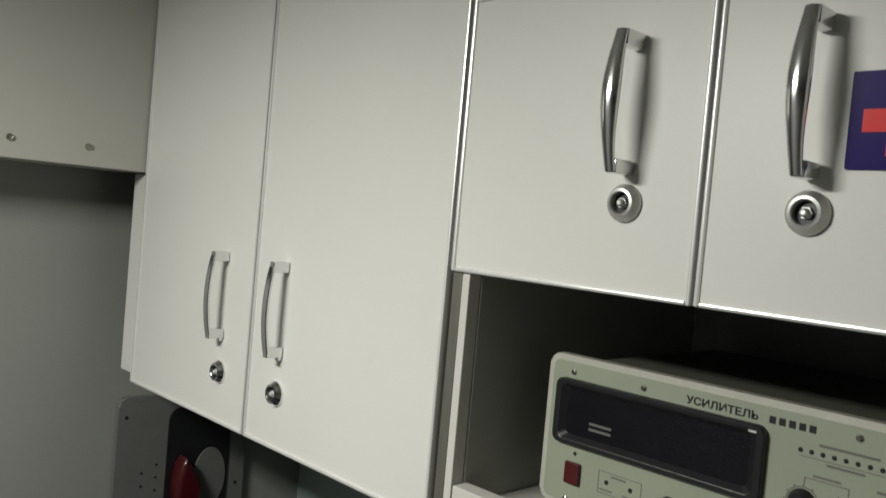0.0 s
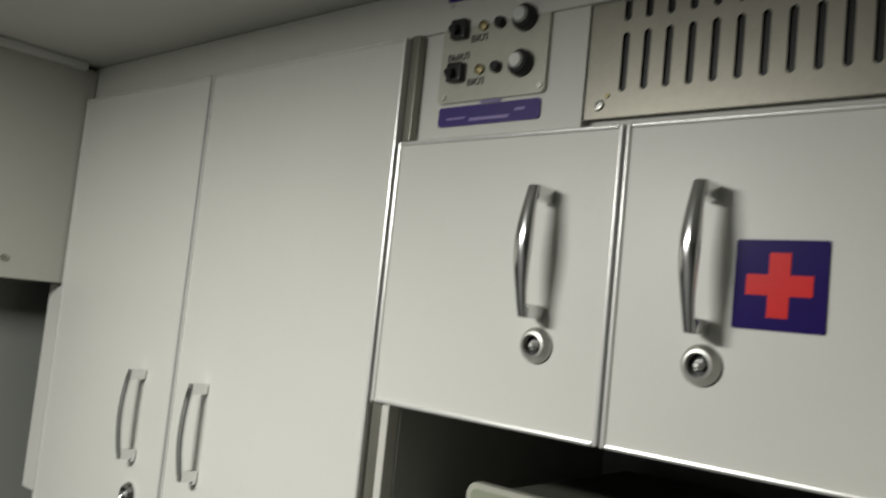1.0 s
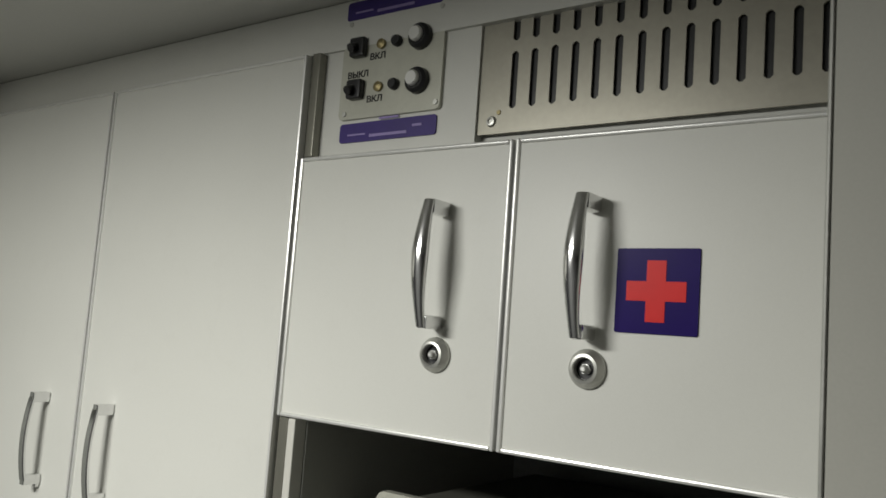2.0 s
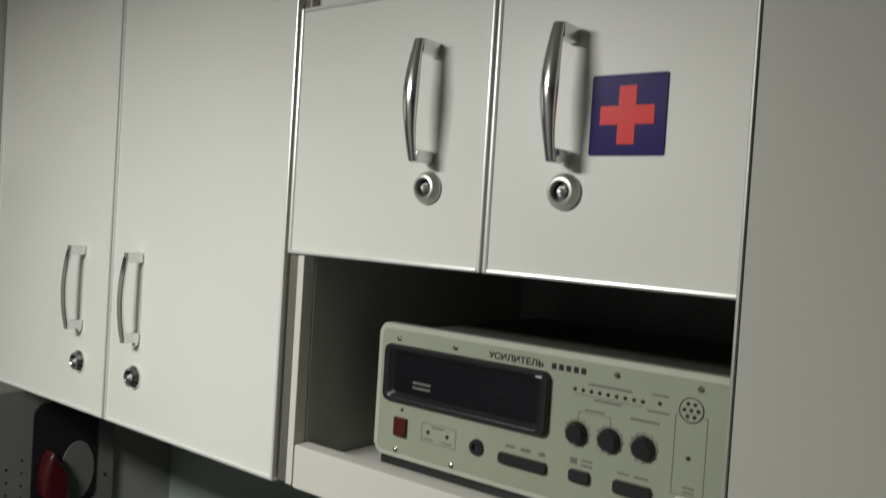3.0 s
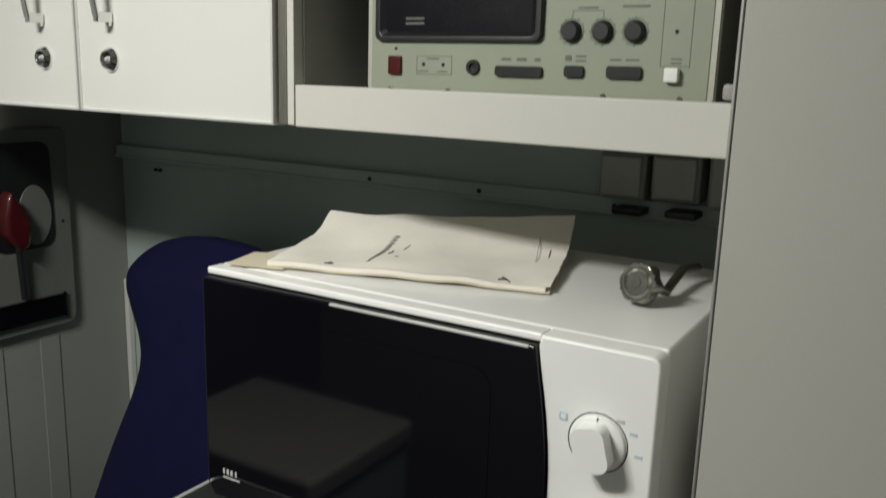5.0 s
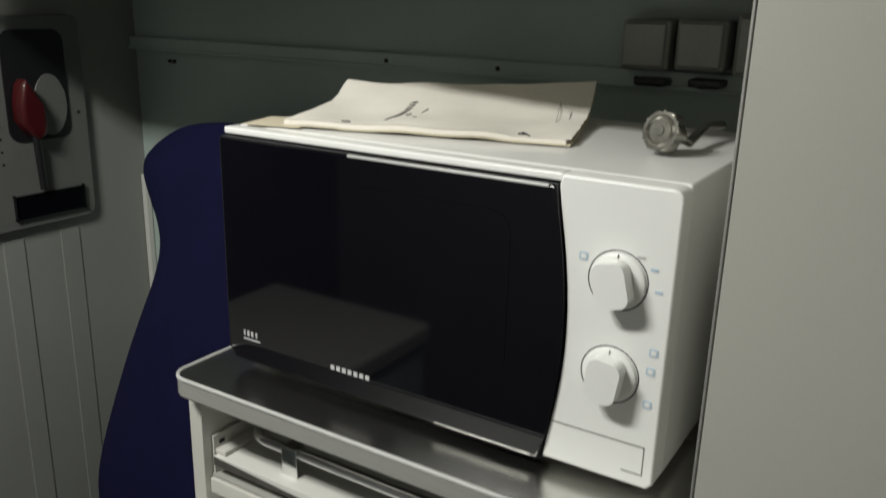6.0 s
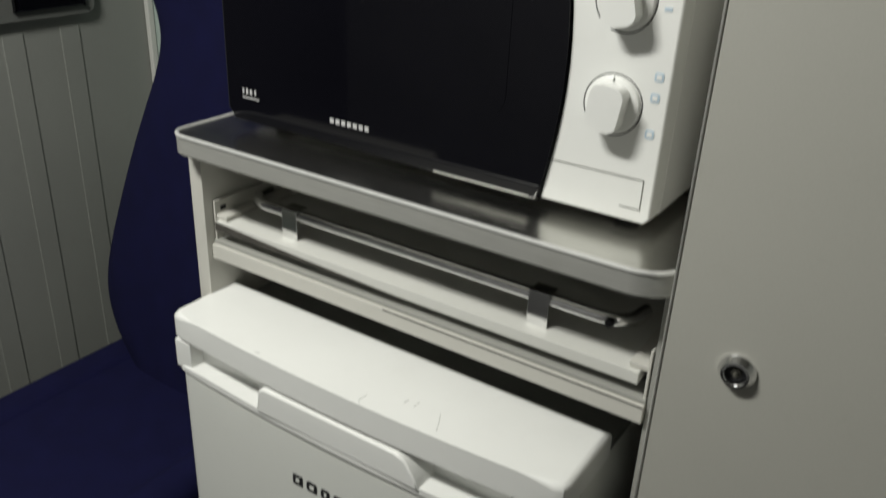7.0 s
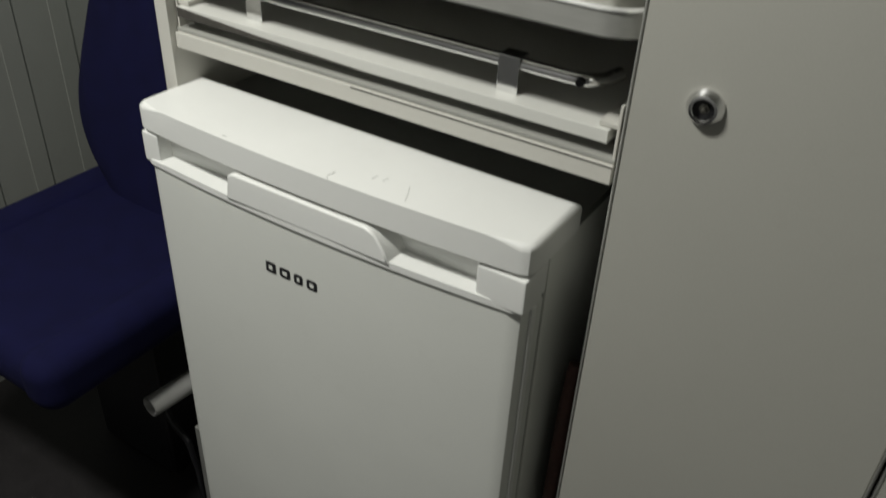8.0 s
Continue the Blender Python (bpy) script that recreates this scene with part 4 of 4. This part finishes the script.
ho = thing("hose", (0.214, -0.06, FL), "rusty brown hose standing between fridge and cabinet", "hose")
part("hose_pipe", tube(B(), [(0.212, -0.055, FL + 0.001), (0.211, -0.058, 0.0), (0.213, -0.062, 0.20), (0.214, -0.060, 0.36), (0.212, -0.045, 0.41)], 0.0085, 14), PIPE, ho)

# ---- blue seat ----
se = thing("jump_seat", (-0.60, 0.0, FL), "dark blue upholstered seat with a waisted backrest", "seat")


def loft(rows, n=44):
    """Rounded slabs stacked up: rows of (z, middle x, middle y, half width, half thickness)."""
    bm = B()
    loops = []
    for z, cx, cy, hw, ht in rows:
        loop = []
        for i in range(n):
            t = 2 * math.pi * i / n
            c, s = math.cos(t), math.sin(t)
            loop.append(bm.verts.new((cx + hw * math.copysign(abs(c) ** 0.55, c), cy + ht * math.copysign(abs(s) ** 0.7, s), z)))
        loops.append(loop)
    for a, b in zip(loops, loops[1:]):
        for i in range(n):
            bm.faces.new((a[i], a[(i + 1) % n], b[(i + 1) % n], b[i]))
    bm.faces.new(list(reversed(loops[0])))
    bm.faces.new(loops[-1])
    return bm


SX = -0.600
keys = [(0.20, 0.120), (0.24, 0.156), (0.28, 0.202), (0.33, 0.233), (0.38, 0.240), (0.44, 0.231), (0.50, 0.216), (0.56, 0.199), (0.62, 0.180), (0.68, 0.158), (0.74, 0.135), (0.79, 0.126), (0.83, 0.138), (0.87, 0.166), (0.905, 0.187), (0.933, 0.183), (0.957, 0.162), (0.977, 0.128), (0.990, 0.082), (0.996, 0.030)]
prof = []
for k in range(len(keys) - 1):
    p0, p1, p2, p3 = [keys[min(max(k + j, 0), len(keys) - 1)] for j in (-1, 0, 1, 2)]
    for t in (0.0, 0.25, 0.5, 0.75):
        prof.append(tuple(0.5 * (2 * b + (c - a) * t + (2 * a - 5 * b + 4 * c - d) * t * t + (3 * b - a - 3 * c + d) * t ** 3) for a, b, c, d in zip(p0, p1, p2, p3)))
prof.append(keys[-1])
part("backrest", loft([(z, SX, min(0.150 + 0.20 * (z - 0.34), 0.275), hw, 0.055 if z < 0.93 else 0.055 * (1.015 - z) / 0.085) for z, hw in prof]), BLUE, se, "dark blue fabric backrest")
part("cushion", box(B(), -0.815, -0.400, -0.280, 0.150, 0.155, 0.240, 0.038, 6), BLUE, se, "dark blue fabric cushion")
for x0, x1 in ((-0.822, -0.735), (-0.470, -0.398)):
    part("bolster", box(B(), x0, x1, -0.285, 0.150, 0.160, 0.248, 0.030, 6), BLUE, se)
part("seat_frame", box(B(), -0.79, -0.46, -0.24, 0.18, 0.115, 0.1545, 0.004), BLACK, se)
part("pedestal", box(B(), -0.70, -0.50, -0.05, 0.18, FL, 0.1145, 0.01), BLACK, se)
pipe = [(-0.420, -0.128, 0.055), (-0.412, -0.05, 0.056), (-0.400, 0.10, 0.060)]
part("tube", tube(tube(B(), pipe, 0.0170, 20, cap=False), pipe, 0.0145, 20, cap=False), ALU, se, "bare pale metal tube")
# Black disc set inside the open tube to paint its hollow dark.
part("tube_hollow_shade", tube(B(), [(-0.4185, -0.113, 0.0552), (-0.4180, -0.108, 0.0553)], 0.0146, 16), BLACK, se)
part("leg", box(B(), -0.372, -0.350, -0.090, -0.068, FL, 0.010, 0.002), ALU_DULL, se, "pale metal leg")
hc = thing("hanging_cable", (-0.39, -0.08, FL), "black cable hanging beneath the blue seat", "cable")
part("wire", tube(B(), [(-0.470, -0.075, 0.010), (-0.440, -0.080, -0.028), (-0.405, -0.082, -0.050), (-0.391, -0.082, -0.110), (-0.389, -0.080, -0.200), (-0.395, -0.075, FL + 0.005)], 0.0055, 10), BLACK, hc)
# Small pale block added for the glint on the dark post.
part("glint_block", box(B(), -0.476, -0.462, -0.082, -0.068, 0.002, 0.016, 0.002), ALU_DULL, hc, "small bright block standing in for a glint")
solid("corner_trim", box(B(), -0.984, -0.972, 0.386, 0.3985, FL, 0.85, 0.002), LAMINATE, "pale strip in the wall corner", "trim", kind="structure")
# Out of view; placed and toned so its reflection fits the oven door.
be = thing("bench", (-0.90, -0.95, FL), "pale grey bench, unseen but for its reflection in the oven door", "bench")
part("bench_top", box(B(), -1.240, -0.70, -1.14, -0.73, 0.34, 0.40, 0.015, 4), DIMMED_GREY, be)
part("bench_box", box(B(), -1.220, -0.71, -1.12, -0.76, FL, 0.339, 0.004), WALL_GREEN, be)

# ---- hammer plate on the left wall ----
ha = thing("emergency_hammer_holder", (-0.98, 0.17, 0.79), "grey wall plate holding a red emergency hammer", "hammer holder")
part("plate", prism(B(), outline(0.040, 0.270, 0.798, 1.150, 0.014), "x", -0.969, -0.9795, 0.002), PLATE_GREY, ha, "grey perforated plate")
tr = part("tray", prism(B(), outline(0.124, 0.236, 0.945, 1.128, 0.02), "x", -0.966, -0.970, 0.001), BLACK, ha, "dark moulded tray")
# Oval disc draws the glare seen on the clear plastic here.
part("disc", prism(B(), [(0.201 + 0.030 * math.cos(t), 1.003 + 0.052 * math.sin(t)) for t in [2 * math.pi * i / 28 for i in range(28)]], "x", -0.964, -0.9665, 0.001), PLATE_GREY, ha, "grey oval drawn for the glare on clear plastic")
part("hammer_head", prism(B(), [(0.146, 1.050), (0.156, 1.038), (0.170, 1.005), (0.177, 0.975), (0.172, 0.957), (0.160, 0.950), (0.146, 0.962), (0.132, 0.982), (0.132, 1.012), (0.138, 1.040)], "x", -0.935, -0.9635, 0.008, 3), RED_PLASTIC, ha, "red plastic hammer")
part("hammer_shaft", tube(B(), [(-0.952, 0.160, 0.955), (-0.958, 0.168, 0.862)], 0.0062, 12), BLACK, ha)
part("clip_tray", box(B(), -0.9640, -0.9688, 0.117, 0.247, 0.815, 0.855, 0.003), BLACK_GLOSS, ha, "dark rail")
for j in range(7):
    for i in range(2):
        part("hole", ring(B(), 0.084 + 0.024 * i, 0.900 + 0.021 * j + 0.011 * i, "x", [(0.0, -0.9683), (0.0022, -0.9683), (0.0022, -0.9695)], 8), INK, ha)
part("hole", ring(B(), 0.053, 1.119, "x", [(0.0, -0.9683), (0.003, -0.9683), (0.003, -0.9695)], 8), INK, ha)
part("hole", ring(B(), 0.255, 0.985, "x", [(0.0, -0.9683), (0.003, -0.9683), (0.003, -0.9695)], 8), INK, ha)

# ---- ceiling lamp ----
la = thing("ceiling_lamp", (LAMP_X, LAMP_Y, CEIL), "white wedge-shaped ceiling lamp, switched on", "lamp")
wedge = [(LAMP_Y - 0.085, CEIL - 0.001), (LAMP_Y + 0.085, CEIL - 0.001), (LAMP_Y + 0.080, CEIL - 0.052), (LAMP_Y - 0.070, CEIL - 0.065), (LAMP_Y - 0.085, CEIL - 0.058)]
part("housing", prism(B(), wedge, "x", LAMP_X - 0.19, LAMP_X + 0.19, 0.003), WHITE_PLASTIC, la)
TILT = math.degrees(math.atan2(0.013, 0.150))
LM = Matrix.Translation((LAMP_X, LAMP_Y + 0.005, CEIL - 0.0585)) @ pose(0, 0, 0, TILT, 0, 0)
bm = prism(B(), outline(-0.175, 0.175, -0.070, 0.070, 0.02), "z", -0.006, -0.0005, 0.002)
bm.transform(LM)
part("diffuser", bm, LAMP_GLOW, la, "glowing frosted diffuser")
lamp_data = bpy.data.lights.new("lamp_light", "AREA")
lamp_data.shape, lamp_data.size, lamp_data.size_y, lamp_data.energy, lamp_data.color = "RECTANGLE", 0.34, 0.13, LAMP_W, (0.98, 0.98, 0.92)
new("lamp_light", lamp_data).matrix_world = LM @ Matrix.Translation((0, 0, -0.008))
